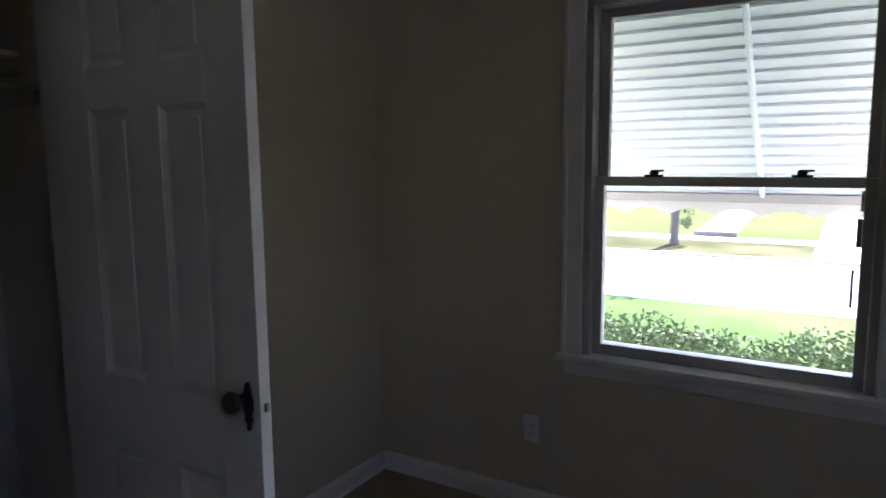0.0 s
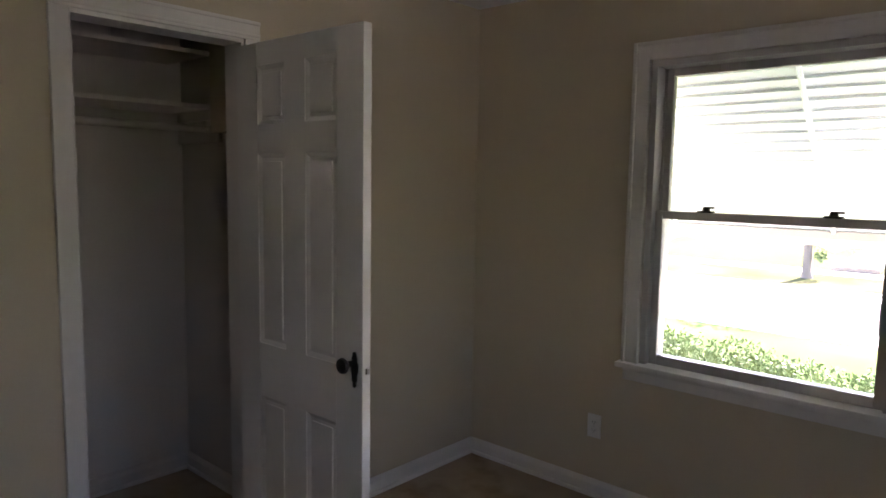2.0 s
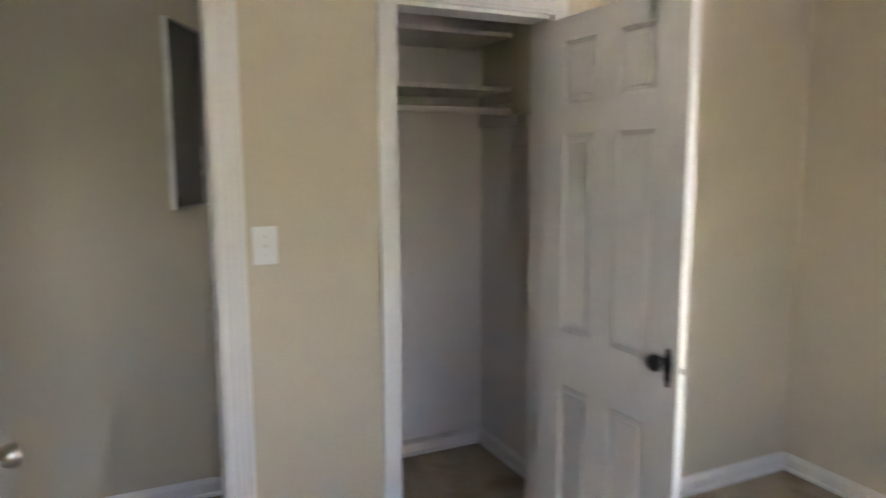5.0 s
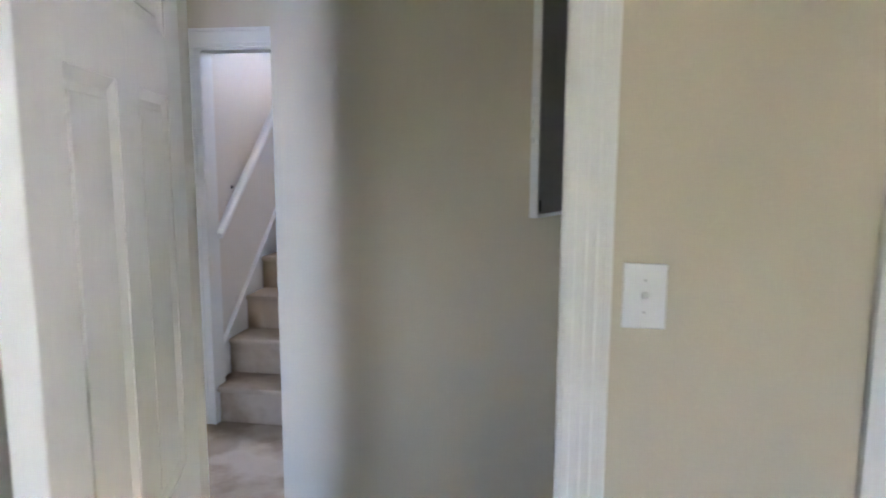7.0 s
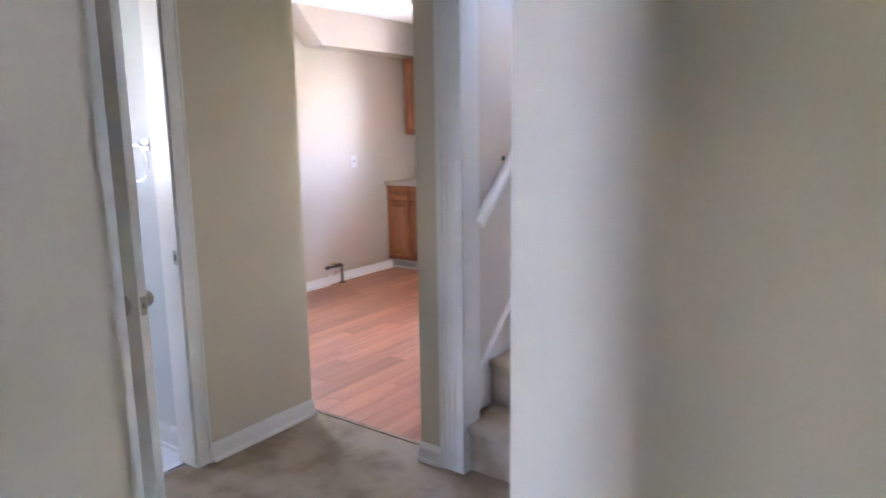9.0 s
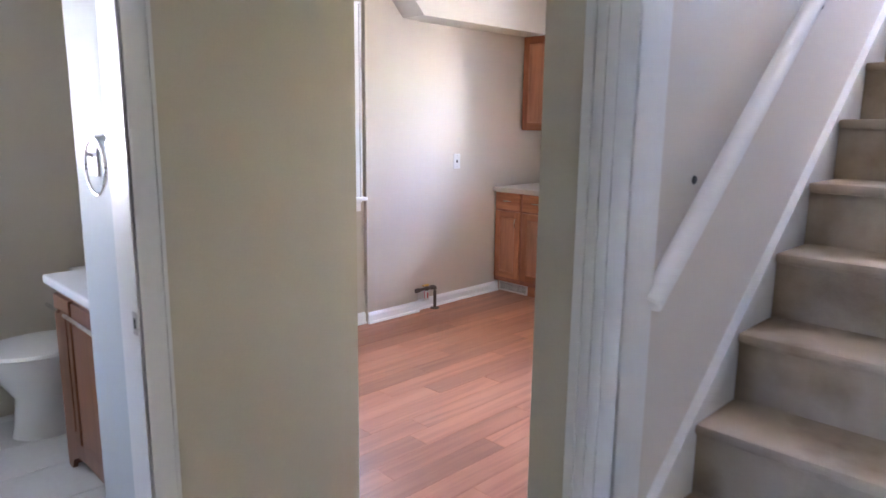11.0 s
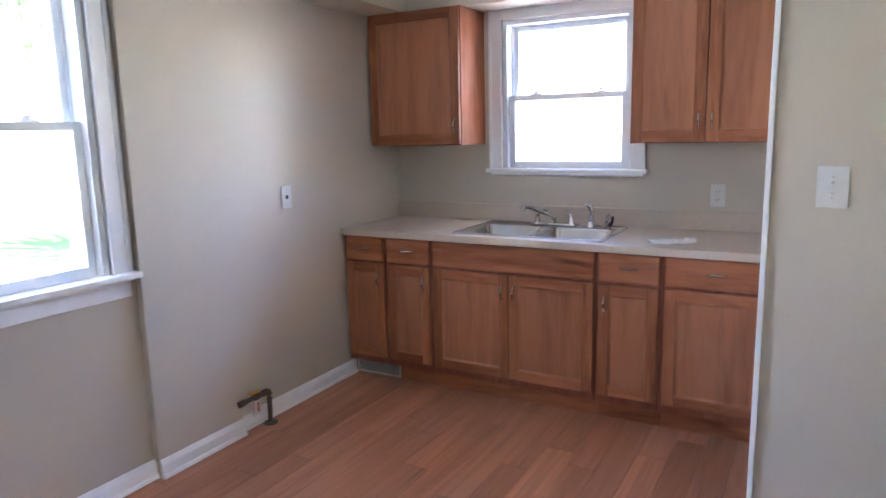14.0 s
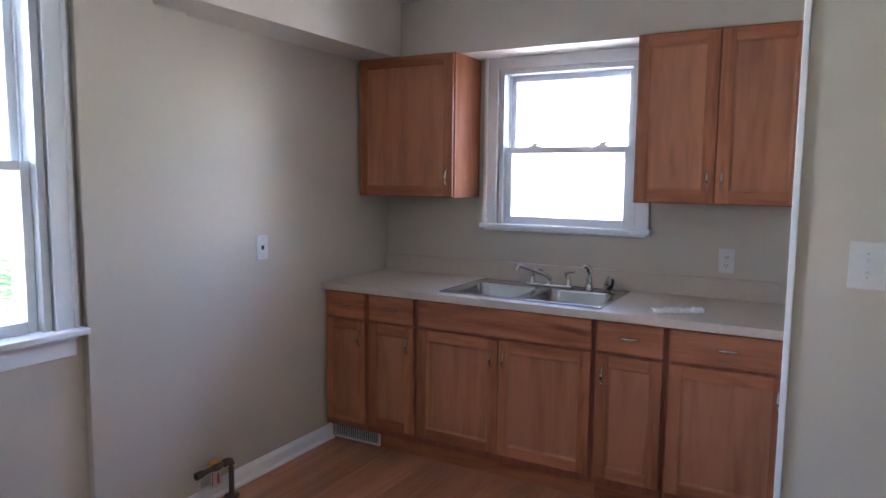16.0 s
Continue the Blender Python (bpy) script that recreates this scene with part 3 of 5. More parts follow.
# ---- doors ----
def panel_door(name, m, w, label, h=2.0, t=0.035, rows=((0.21, 0.69), (0.89, 1.595), (1.70, 1.91)), stile=0.12, mid=0.11, hinge=NICKEL, pin=-0.004):
    """A six-panel door leaf. Local x runs from the hinge to the free edge, y through the leaf, z up."""
    d = thing(name, label, "door", m)
    bm = bmesh.new()
    pw = (w - 2 * stile - mid) / 2
    cols = [(stile, stile + pw), (stile + pw + mid, w - stile)]
    box(bm, 0, 0, 0, stile, t, h, bevel=0.002)
    box(bm, w - stile, 0, 0, w, t, h, bevel=0.002)
    edges = [0] + [v for r in rows for v in r] + [h]
    for z0, z1 in zip(edges[::2], edges[1::2]):
        box(bm, stile, 0.0004, z0, w - stile, t - 0.0004, z1)
    for z0, z1 in rows:
        box(bm, stile + pw, 0.0002, z0, stile + pw + mid, t - 0.0002, z1)
    leaf = part("leaf", bm, DOORWHITE, d)
    for x0, x1 in cols:
        for z0, z1 in rows:
            bm = boxes((x0, t * 0.3, z0, x1, t * 0.7, z1))
            for y, dy in ((t * 0.7, 1), (t * 0.3, -1)):
                # sloping moulding and raised field
                a = 0.016
                o = [(x0, z0), (x1, z0), (x1, z1), (x0, z1)]
                q = [(x0 + a, z0 + a), (x1 - a, z0 + a), (x1 - a, z1 - a), (x0 + a, z1 - a)]
                yo = y + dy * (t * 0.3 - 0.003)
                vo = [bm.verts.new((u, yo, v)) for u, v in o]
                vq = [bm.verts.new((u, y + dy * 0.0005, v)) for u, v in q]
                for k in range(4):
                    bm.faces.new((vo[k], vo[(k + 1) % 4], vq[(k + 1) % 4], vq[k]))
                box(bm, x0 + a + 0.012, y, z0 + a + 0.012, x1 - a - 0.012, y + dy * 0.005, z1 - a - 0.012, bevel=0.003)
            part("panel", bm, DOORWHITE, d)
    for z in (0.22, h - 0.22):
        bm = rod(bmesh.new(), (-0.004, pin, z - 0.045), (-0.004, pin, z + 0.045), 0.006)
        part("hinge", bm, hinge, d)
    return d


def round_knob(parent, x, y, z, dy, material=NICKEL):
    """A turned door knob with its rose, standing out of the leaf along dy."""
    bm = lathe(bmesh.new(), [(0.033, 0), (0.033, 0.004), (0.028, 0.009), (0.013, 0.013), (0.012, 0.03), (0.02, 0.036), (0.026, 0.045), (0.0275, 0.058), (0.024, 0.066), (0.012, 0.07), (0, 0.07)])
    moved(bm, Matrix.Translation((x, y, z)) @ (Matrix.Rotation(radians(-90 * dy), 4, "X")))
    return part("knob", bm, material, parent, "satin nickel knob", smooth=True)


def latch(parent, x, t, z):
    bm = boxes((x, t / 2 - 0.012, z - 0.028, x + 0.0015, t / 2 + 0.012, z + 0.028), bevel=0.0006)
    plate = part("latch_plate", bm, NICKEL, parent)
    part("latch_bolt", boxes((x + 0.0015, t / 2 - 0.006, z - 0.008, x + 0.009, t / 2 + 0.006, z + 0.008), bevel=0.002), NICKEL, plate)


# closet door, swung fully out into the room
cd = panel_door("closet_door", pose(-1.457, -0.022, 0.012, 0, 0, -88.2), 0.70, "white six-panel closet door standing open, black iron knob", h=1.995,
                rows=((0.205, 0.68), (0.885, 1.595), (1.70, 1.912)), stile=0.13, mid=0.115, hinge=DOORWHITE, pin=0.039)
bm = lathe(bmesh.new(), [(0.012, 0), (0.011, 0.02), (0.022, 0.027), (0.027, 0.036), (0.024, 0.045), (0.012, 0.050), (0, 0.050)])
moved(bm, Matrix.Translation((0.645, 0.0, 0.90)) @ Matrix.Rotation(radians(90), 4, "X"))
part("knob", bm, BLACKIRON, cd, "black iron knob", smooth=True)
bm = bmesh.new()
prof = [(0.0, -0.105), (0.008, -0.098), (0.006, -0.082), (0.014, -0.066), (0.011, -0.045), (0.018, -0.025), (0.019, 0.015), (0.012, 0.033), (0.014, 0.048), (0.007, 0.06), (0.009, 0.07), (0.0, 0.078)]
ring = [(0.665 + 0.82 * u, -0.0005, 0.893 + 0.66 * v) for u, v in prof] + [(0.665 - 0.82 * u, -0.0005, 0.893 + 0.66 * v) for u, v in prof[-2:0:-1]]
outline(bm, ring, (0, -0.006, 0))
part("escutcheon", bm, BLACKIRON, cd, "shaped black iron back plate")
part("latch_bolt", boxes((0.70, 0.012, 0.872, 0.708, 0.024, 0.892), bevel=0.002), NICKEL, cd)

bd = panel_door("bedroom_door", pose(-3.426, -0.004, 0.012, 0, 0, -71), 0.745, "white six-panel bedroom door standing open, nickel knobs", h=2.0)
round_knob(bd, 0.685, 0.035, 0.915, 1)
round_knob(bd, 0.685, 0.0, 0.915, -1)
latch(bd, 0.745, 0.035, 0.915)

ba = panel_door("bathroom_door", pose(-5.462, 0.735, 0.012, 0, 0, 17), 0.655, "white bathroom door swung open into the hall, nickel knobs", h=2.0)
round_knob(ba, 0.595, 0.035, 0.925, 1)
round_knob(ba, 0.595, 0.0, 0.925, -1)
latch(ba, 0.655, 0.035, 0.925)


def strike(m):
    """A strike plate let into a jamb. Local x across the jamb, z up, y out of it."""
    s = thing("strike_plate", "small nickel strike plate on the white door jamb", "strike plate", m)
    part("plate", boxes((-0.014, 0, -0.03, 0.014, 0.0015, 0.03), bevel=0.0006), NICKEL, s)
    part("slot", boxes((-0.006, 0.0015, -0.013, 0.006, 0.002, 0.013)), DARK, s)
    return s


strike(pose(-2.638, 0.04, 0.925, 0, 0, 90))
strike(pose(-5.49, 1.47, 0.925, 0, 0, 180))


# ---- plates ----
def switch_plate(name, m, label, toggles=1, w=0.072, h=0.116):
    """A wall plate. Local x along the wall, y out of it, z up; toggles 0 makes a socket."""
    p = thing(name, label, "light switch" if toggles else "outlet", m)
    part("cover_plate", boxes((-w / 2, 0, -h / 2, w / 2, 0.006, h / 2), bevel=0.003), PLATE, p)
    for k in range(toggles):
        x = (k - (toggles - 1) / 2) * 0.046 if w > 0.1 else 0.0
        z = 0 if w > 0.1 else (k - (toggles - 1) / 2) * 0.03
        part("collar", boxes((x - 0.006, 0.006, z - 0.013, x + 0.006, 0.0075, z + 0.013)), PLATE, p)
        bm = boxes((-0.0045, 0, -0.005, 0.0045, 0.017, 0.005), bevel=0.0015)
        part("toggle", moved(bm, Matrix.Translation((x, 0.006, z)) @ Matrix.Rotation(radians(24), 4, "X")), PLATE, p)
    for z in ((-0.03, 0.03) if toggles else (0.0,)):
        part("screw", rod(bmesh.new(), (0, 0.0055, z), (0, 0.0072, z), 0.0026), SCREW, p)
    if not toggles:
        for z in (-0.0205, 0.0205):
            part("socket", boxes((-0.017, 0.006, z - 0.0145, 0.017, 0.0085, z + 0.0145), bevel=0.004), PLATE, p)
            part("slots", boxes((-0.008, 0.0085, z - 0.004, -0.0055, 0.0089, z + 0.006), (0.0055, 0.0085, z - 0.004, 0.008, 0.0089, z + 0.006), (-0.002, 0.0085, z - 0.011, 0.002, 0.0089, z - 0.007)), DARK, p)
    return p


switch_plate("light_switch", pose(-2.485, 0.0, 1.248, 0, 0, 180), "white toggle light switch on the beige wall", 1, 0.078, 0.122)
switch_plate("outlet", pose(0.0, -0.773, 0.348, 0, 0, 90), "white power outlet low on the beige wall", 0)
switch_plate("light_switch", pose(-5.035, 4.27, 1.256, 0, 0, 180), "white double light switch on the kitchen wall", 2, 0.082, 0.12)
switch_plate("outlet", pose(-5.53, 5.78, 1.078, 0, 0, 180), "white power outlet above the kitchen worktop", 0)
p = thing("wall_jack", "white single jack plate on the cream kitchen wall", "outlet", pose(-7.49, 4.69, 1.12, 0, 0, -90))
part("cover_plate", boxes((-0.036, 0, -0.058, 0.036, 0.006, 0.058), bevel=0.003), PLATE, p)
part("socket", boxes((-0.008, 0.006, -0.01, 0.008, 0.008, 0.01), bevel=0.002), DARK, p)
for z in (-0.042, 0.042):
    part("screw", rod(bmesh.new(), (0, 0.0055, z), (0, 0.0072, z), 0.0026), SCREW, p)


# ---- bedroom closet ----
for z in (1.842, 2.079):
    c = thing("closet_shelf", "off-white painted closet shelf on wall cleats" if z < 2 else "off-white upper closet shelf below the ceiling", "shelf", pose(0, 0, z), "closet shelves")
    part("board", boxes((-2.298, 0.53, -0.019, -1.262, 0.928, 0.0), bevel=0.002), CLOSET, c)
    if z < 2:
        part("cleat", boxes((-2.298, 0.908, -0.06, -1.262, 0.928, -0.0195), bevel=0.002), CLOSET, c)
        part("side_cleat", boxes((-1.222, 0.53, -0.06, -1.202, 0.928, -0.0195), bevel=0.002), CLOSET, c)
bm = bmesh.new()
ring = [(-1.262, 0.20, 2.40), (-1.262, 0.20, 1.79)] + [(-1.262, 0.28 - 0.08 * math.cos(a), 1.79 - 0.07 * math.sin(a)) for a in np.linspace(0.2, 1.57, 6)] + [(-1.262, 0.53, 1.72), (-1.262, 0.53, 2.40)]
outline(bm, ring, (0.06, 0, 0))
structure("closet_return", bm, BEIGE, "boxed beige return beside the closet shelves", "trim")
r = thing("closet_rail", "white painted wooden hanging rail in the closet", "closet rail", pose(0, 0, 1.737))
part("rod", rod(bmesh.new(), (-2.298, 0.6, 0), (-1.222, 0.6, 0), 0.016, sides=18), CLOSET, r, smooth=True)
part("side_board", boxes((-1.222, 0.535, -0.06, -1.202, 0.928, 0.012), bevel=0.003), CLOSET, r)
for x in (-1.224, -2.296):
    part("socket", moved(lathe(bmesh.new(), [(0.028, -0.006), (0.028, 0.0), (0.02, 0.006)]), Matrix.Translation((x, 0.6, 0)) @ Matrix.Rotation(radians(90), 4, "Y")), CLOSET, r)

# ---- hall ----
ep = thing("breaker_panel", "grey metal breaker panel on the hall wall, door ajar", "breaker panel", pose(-2.575, 0.93, 1.335))
part("box", boxes((0.0, -0.012, 0.0, 0.15, 0.0, 0.72), (0.012, -0.02, 0.012, 0.15, -0.012, 0.70), bevel=0.003), PANELGREY, ep)
leaf = part("panel_door", boxes((-0.325, -0.006, -0.005, 0.0, 0.004, 0.715), bevel=0.002), PANELGREY, ep, "grey enamelled door with a folded rim")
leaf.matrix_basis = pose(0.0, -0.02, 0.0, 0, 0, 64)
part("rim", boxes((-0.3262, -0.020, -0.006, -0.318, 0.0045, 0.716), (-0.318, -0.020, -0.006, 0.0, -0.0065, 0.002), (-0.318, -0.020, 0.708, 0.0, -0.0065, 0.716), bevel=0.001), PLATE, leaf, "pale folded rim")
part("latch", boxes((-0.316, -0.018, 0.012, -0.300, -0.0065, 0.042), bevel=0.001), DARK, leaf)
part("pull", sweep(bmesh.new(), [(-0.326, -0.002, 0.20), (-0.34, -0.006, 0.215), (-0.344, -0.008, 0.26), (-0.34, -0.006, 0.305), (-0.326, -0.002, 0.32)], 0.004), PLATE, leaf, smooth=True)
part("hasp", sweep(bmesh.new(), [(0.006, -0.02, 0.12), (0.004, -0.04, 0.13), (0.004, -0.046, 0.18), (0.004, -0.04, 0.23), (0.006, -0.02, 0.24)], 0.004), PLATE, ep, smooth=True)
cb = thing("cover_board", "beige painted cover board below the breaker panel", "board", pose(-2.58, 0.93, 0.0))
part("board", boxes((0.0, -0.02, 0.90, 0.15, 0.0, 1.33), bevel=0.003), BEIGE, cb)
part("foot_board", boxes((0.0, -0.03, 0.09, 0.15, 0.0, 0.88), bevel=0.003), BEIGE, cb)

# staircase
st = thing("staircase", "steep staircase in worn tan carpet rising from the hall", "stairs", pose(0, 2.125, 0))
RISE, RUN = 0.208, 0.242
for k in range(12):
    y, z = k * RUN, (k + 1) * RISE
    bm = boxes((-4.53, y, z - RISE if k == 0 else z - RISE - 0.02, -3.602, y + RUN + 0.02, z - 0.03))
    box(bm, -4.53, y - 0.022, z - 0.034, -3.602, y + RUN + 0.02, z, bevel=0.012)
    part("step", bm, CARPET, st)
sk = thing("stair_skirt", "white painted skirt board beside the stairs", "trim")
tagged(sk, kind="structure")
bm = bmesh.new()
S = RISE / RUN
top = [(2.205, 0.30), (2.205, 0.0), (2.36, 0.0), (2.125 + 12 * RUN, 12 * RISE - 0.15), (2.125 + 12 * RUN, 0.30 + S * (12 * RUN - 0.08))]
outline(bm, [(-4.55, y, z) for y, z in top], (0.018, 0, 0))
part("board", bm, WHITE, sk)
bm = bmesh.new()
E = 0.30 + S * (12 * RUN - 0.08)
outline(bm, [(-4.55, 2.205, 0.30), (-4.55, 2.125 + 12 * RUN, E), (-4.55, 2.125 + 12 * RUN, E + 0.03), (-4.55, 2.205, 0.33)], (0.026, 0, 0))
part("cap", bm, WHITE, sk)
hr = thing("handrail", "white painted round handrail beside the stairs", "handrail")
part("rail", sweep(bmesh.new(), [(-4.48, 2.19, 1.045), (-4.48, 2.193, 1.048), (-4.48, 4.9, 1.045 + 2.71 * 0.88)], [0.021, 0.026, 0.026], 16), WHITE, hr, smooth=True)
for y in (3.1, 4.3):
    part("bracket", sweep(bmesh.new(), [(-4.549, y, 0.95 + (y - 2.19) * 0.88), (-4.52, y, 0.95 + (y - 2.19) * 0.88), (-4.486, y, 0.97 + (y - 2.19) * 0.88), (-4.48, y, 1.02 + (y - 2.19) * 0.88)], 0.007), BLACKIRON, hr, smooth=True)
for y, z in ((2.505, 1.297), (2.675, 1.30)):
    h = thing("wall_anchor", "dark screw anchor hole in the stair wall", "screw hole", pose(-4.5495, y, z))
    part("hole", moved(lathe(bmesh.new(), [(0.012, 0), (0.010, 0.004), (0.004, 0.006)], sides=10), Matrix.Rotation(radians(90), 4, "Y")), BLACKIRON, h)

# ---- bathroom ----
tr = thing("towel_ring", "chrome towel ring on a square mount", "towel ring", pose(-5.72, 1.53, 1.379))
part("mount", boxes((-0.025, -0.012, -0.025, 0.025, 0, 0.025), bevel=0.004), CHROME, tr)
part("post", rod(bmesh.new(), (0, -0.012, 0), (0, -0.05, 0), 0.008), CHROME, tr, smooth=True)
part("ring", sweep(bmesh.new(), [(0.075 * math.sin(a), -0.05, -0.075 + 0.075 * math.cos(a)) for a in np.linspace(0.02, 2 * math.pi - 0.02, 30)], 0.0045), CHROME, tr, smooth=True)
switch_plate("light_switch", pose(-5.875, 1.53, 1.325, 0, 0, 180), "white switch plate beside the towel ring", 1)
va = thing("bathroom_vanity", "dark wood bathroom vanity with a white basin top", "vanity", pose(-6.74, 1.60, 0.0) @ Matrix.Diagonal((0.75, 0.97, 1.01, 1)))
part("body", boxes((0.02, 0.02, 0.09, 0.88, 0.48, 0.775), bevel=0.003), DARKWOOD, va)
for x0, x1 in ((0.045, 0.29), (0.325, 0.86)):
    dr = part("door", boxes((x0, 0.0, 0.16, x1, 0.02, 0.74), bevel=0.004), DARKWOOD, va)
    part("door_panel", boxes((x0 + 0.05, -0.005, 0.21, x1 - 0.05, 0.0, 0.69), bevel=0.004), DARKWOOD, dr)
    part("pull", rod(bmesh.new(), (x0 + 0.03, -0.03, 0.705), (x1 - 0.03, -0.03, 0.705), 0.008), CHROME, dr, smooth=True)
bm = bmesh.new()
outline(bm, [(0.0, 0.01, 0.15), (0.0, 0.01, 0.0), (0.06, 0.01, 0.0), (0.09, 0.01, 0.045), (0.16, 0.01, 0.075), (0.30, 0.01, 0.085), (0.60, 0.01, 0.085), (0.74, 0.01, 0.075), (0.81, 0.01, 0.045), (0.84, 0.01, 0.0), (0.90, 0.01, 0.0), (0.90, 0.01, 0.15)], (0, 0.02, 0))
part("plinth", bm, DARKWOOD, va)
part("side_foot", boxes((0.0, 0.03, 0.0, 0.02, 0.48, 0.775)), DARKWOOD, va)
part("vanity_top", boxes((-0.015, -0.02, 0.776, 0.90, 0.484, 0.81), bevel=0.008), PORCELAIN, va, "white moulded basin top")
part("basin_rim", moved(lathe(bmesh.new(), [(0.2, 0), (0.21, 0.006), (0.19, 0.006), (0.15, 0.001)], sides=32), Matrix.Translation((0.45, 0.23, 0.81))), PORCELAIN, va, smooth=True)
to = thing("toilet", "white toilet beside the vanity", "toilet", pose(-7.17, 2.07, 0))
part("tank", boxes((-0.22, -0.2, 0.38, 0.22, -0.01, 0.66), bevel=0.02), PORCELAIN, to)
part("tank_lid", boxes((-0.235, -0.215, 0.66, 0.235, -0.002, 0.70), bevel=0.012), PORCELAIN, to)
bm = lathe(bmesh.new(), [(0.12, 0), (0.11, 0.05), (0.10, 0.18), (0.15, 0.28), (0.19, 0.37), (0.19, 0.39), (0.13, 0.39), (0.08, 0.30)], sides=28)
part("bowl", moved(bm, Matrix.Translation((0, -0.42, 0)) @ Matrix.Diagonal((1, 1.25, 1, 1))), PORCELAIN, to, smooth=True)
bm = lathe(bmesh.new(), [(0.195, 0.392), (0.2, 0.4), (0.19, 0.415), (0.0, 0.415)], sides=28)
part("seat_lid", moved(bm, Matrix.Translation((0, -0.42, 0)) @ Matrix.Diagonal((1, 1.25, 1, 1))), PORCELAIN, to, smooth=True)


# ---- kitchen ----
def shaker(parent, x0, z0, x1, z1, y, name="door", rail=0.052, t=0.019):
    """A framed cabinet front: stiles, rails and a recessed panel, facing -y from the plane y."""
    d = part(name, boxes((x0 + rail * 0.5, y - t * 0.5, z0 + 0.004, x1 - rail * 0.5, y - 0.001, z1 - 0.004)), OAKIN, parent)
    for a in (x0, x1 - rail):
        part("stile", boxes((a, y - t, z0, a + rail, y, z1), bevel=0.0035), OAK, d)
    for b in (z0, z1 - rail):
        part("rail", boxes((x0 + rail, y - t + 0.0005, b, x1 - rail, y, b + rail), bevel=0.003), OAKH, d)
    bm = boxes((x0 + rail, y - t + 0.009, z0 + rail, x1 - rail, y - 0.002, z1 - rail))
    a = 0.010
    o = [(x0 + rail, z0 + rail), (x1 - rail, z0 + rail), (x1 - rail, z1 - rail), (x0 + rail, z1 - rail)]
    q = [(x0 + rail + a, z0 + rail + a), (x1 - rail - a, z0 + rail + a), (x1 - rail - a, z1 - rail - a), (x0 + rail + a, z1 - rail - a)]
    vo = [bm.verts.new((u, y - t + 0.003, v)) for u, v in o]
    vq = [bm.verts.new((u, y - t + 0.0088, v)) for u, v in q]
    for k in range(4):
        bm.faces.new((vo[k], vo[(k + 1) % 4], vq[(k + 1) % 4], vq[k]))
    part("panel", bm, OAKIN, d)
    return d


def pull(parent, x, z, y, upright=True, length=0.082):
    """An arched metal bar pull."""
    pts, rad = [], []
    for k in range(11):
        u = k / 10 * 2 - 1
        s = u * length / 2
        out = 0.003 + 0.024 * (1 - u * u) ** 0.6
        pts.append((x, y - out, z + s) if upright else (x + s, y - out, z))
        rad.append(0.0045 + 0.0022 * (1 - abs(u)))
    return part("handle", sweep(bmesh.new(), pts, rad, 10), BRIGHTNICKEL, parent, "arched satin nickel pull", smooth=True)


YF = 5.17     # plane of the base cabinets' face frames
ZT = 0.862    # their top


def base_cabinet(x0, x1, doors, pulls, label, false_drawer=False):
    c = thing("base_cabinet", label, "cabinet", pose(x0, 0, 0), "base cabinets")
    w = x1 - x0
    if false_drawer:
        part("body", boxes((0.001, YF, 0.1, 0.02, 5.775, ZT), (w - 0.02, YF, 0.1, w - 0.001, 5.775, ZT), (0.02, 5.76, 0.1, w - 0.02, 5.775, ZT), (0.02, YF, 0.1, w - 0.02, 5.76, 0.12), (0.02, YF, 0.12, w - 0.02, YF + 0.014, ZT)), OAKFRAME, c)
    else:
        part("body", boxes((0.001, YF, 0.1, w - 0.001, 5.775, ZT)), OAKFRAME, c)
    part("toe_board", boxes((0.0, YF + 0.06, 0.0, w, YF + 0.072, 0.1)), OAKH, c)
    g = 0.013
    top = part("drawer_front", boxes((g, YF - 0.019, 0.715, w - g, YF, ZT - 0.012), bevel=0.005), OAKH, c)
    if not false_drawer:
        pull(top, w / 2, 0.787, YF - 0.019, False)
    dw = (w - 2 * g - 0.005 * (doors - 1)) / doors
    for k in range(doors):
        a = g + k * (dw + 0.005)
        d = shaker(c, a, 0.14, a + dw, 0.70, YF)
        pull(d, a + dw - 0.03 if pulls[k] == "r" else a + 0.03, 0.61, YF - 0.019)
    return c


base_cabinet(-7.487, -7.205, 1, "r", "narrow oak base cabinet with drawer and door beside the wall")
base_cabinet(-7.204, -6.903, 1, "r", "narrow oak base cabinet with a drawer and a door")
base_cabinet(-6.902, -5.983, 2, "rl", "wide oak sink cabinet with two doors and a plain apron", True)
base_cabinet(-5.982, -5.674, 1, "l", "narrow oak base cabinet with a drawer and a door")
base_cabinet(-5.673, -5.203, 1, "r", "oak base cabinet with a drawer above a wide door")


def wall_cabinet(x0, x1, doors, pulls, label):
    c = thing("wall_cabinet", label, "cabinet", pose(x0, 0, 1.357), "wall cabinets")
    w = x1 - x0
    part("body", boxes((0.0, 5.475, 0.0, w, 5.778, 0.762), bevel=0.001), OAKSIDE, c)
    g = 0.006
    dw = (w - 2 * g - 0.004 * (doors - 1)) / doors
    for k in range(doors):
        a = g + k * (dw + 0.004)
        d = shaker(c, a, 0.006, a + dw, 0.756, 5.4745, rail=0.056)
        pull(d, a + dw - 0.028 if pulls[k] == "r" else a + 0.028, 0.105, 5.4555)
    return c


wall_cabinet(-7.476, -6.862, 1, "r", "oak wall cabinet with one door beside the window")
wall_cabinet(-5.915, -5.204, 2, "rl", "oak wall cabinet with two doors beside the window")

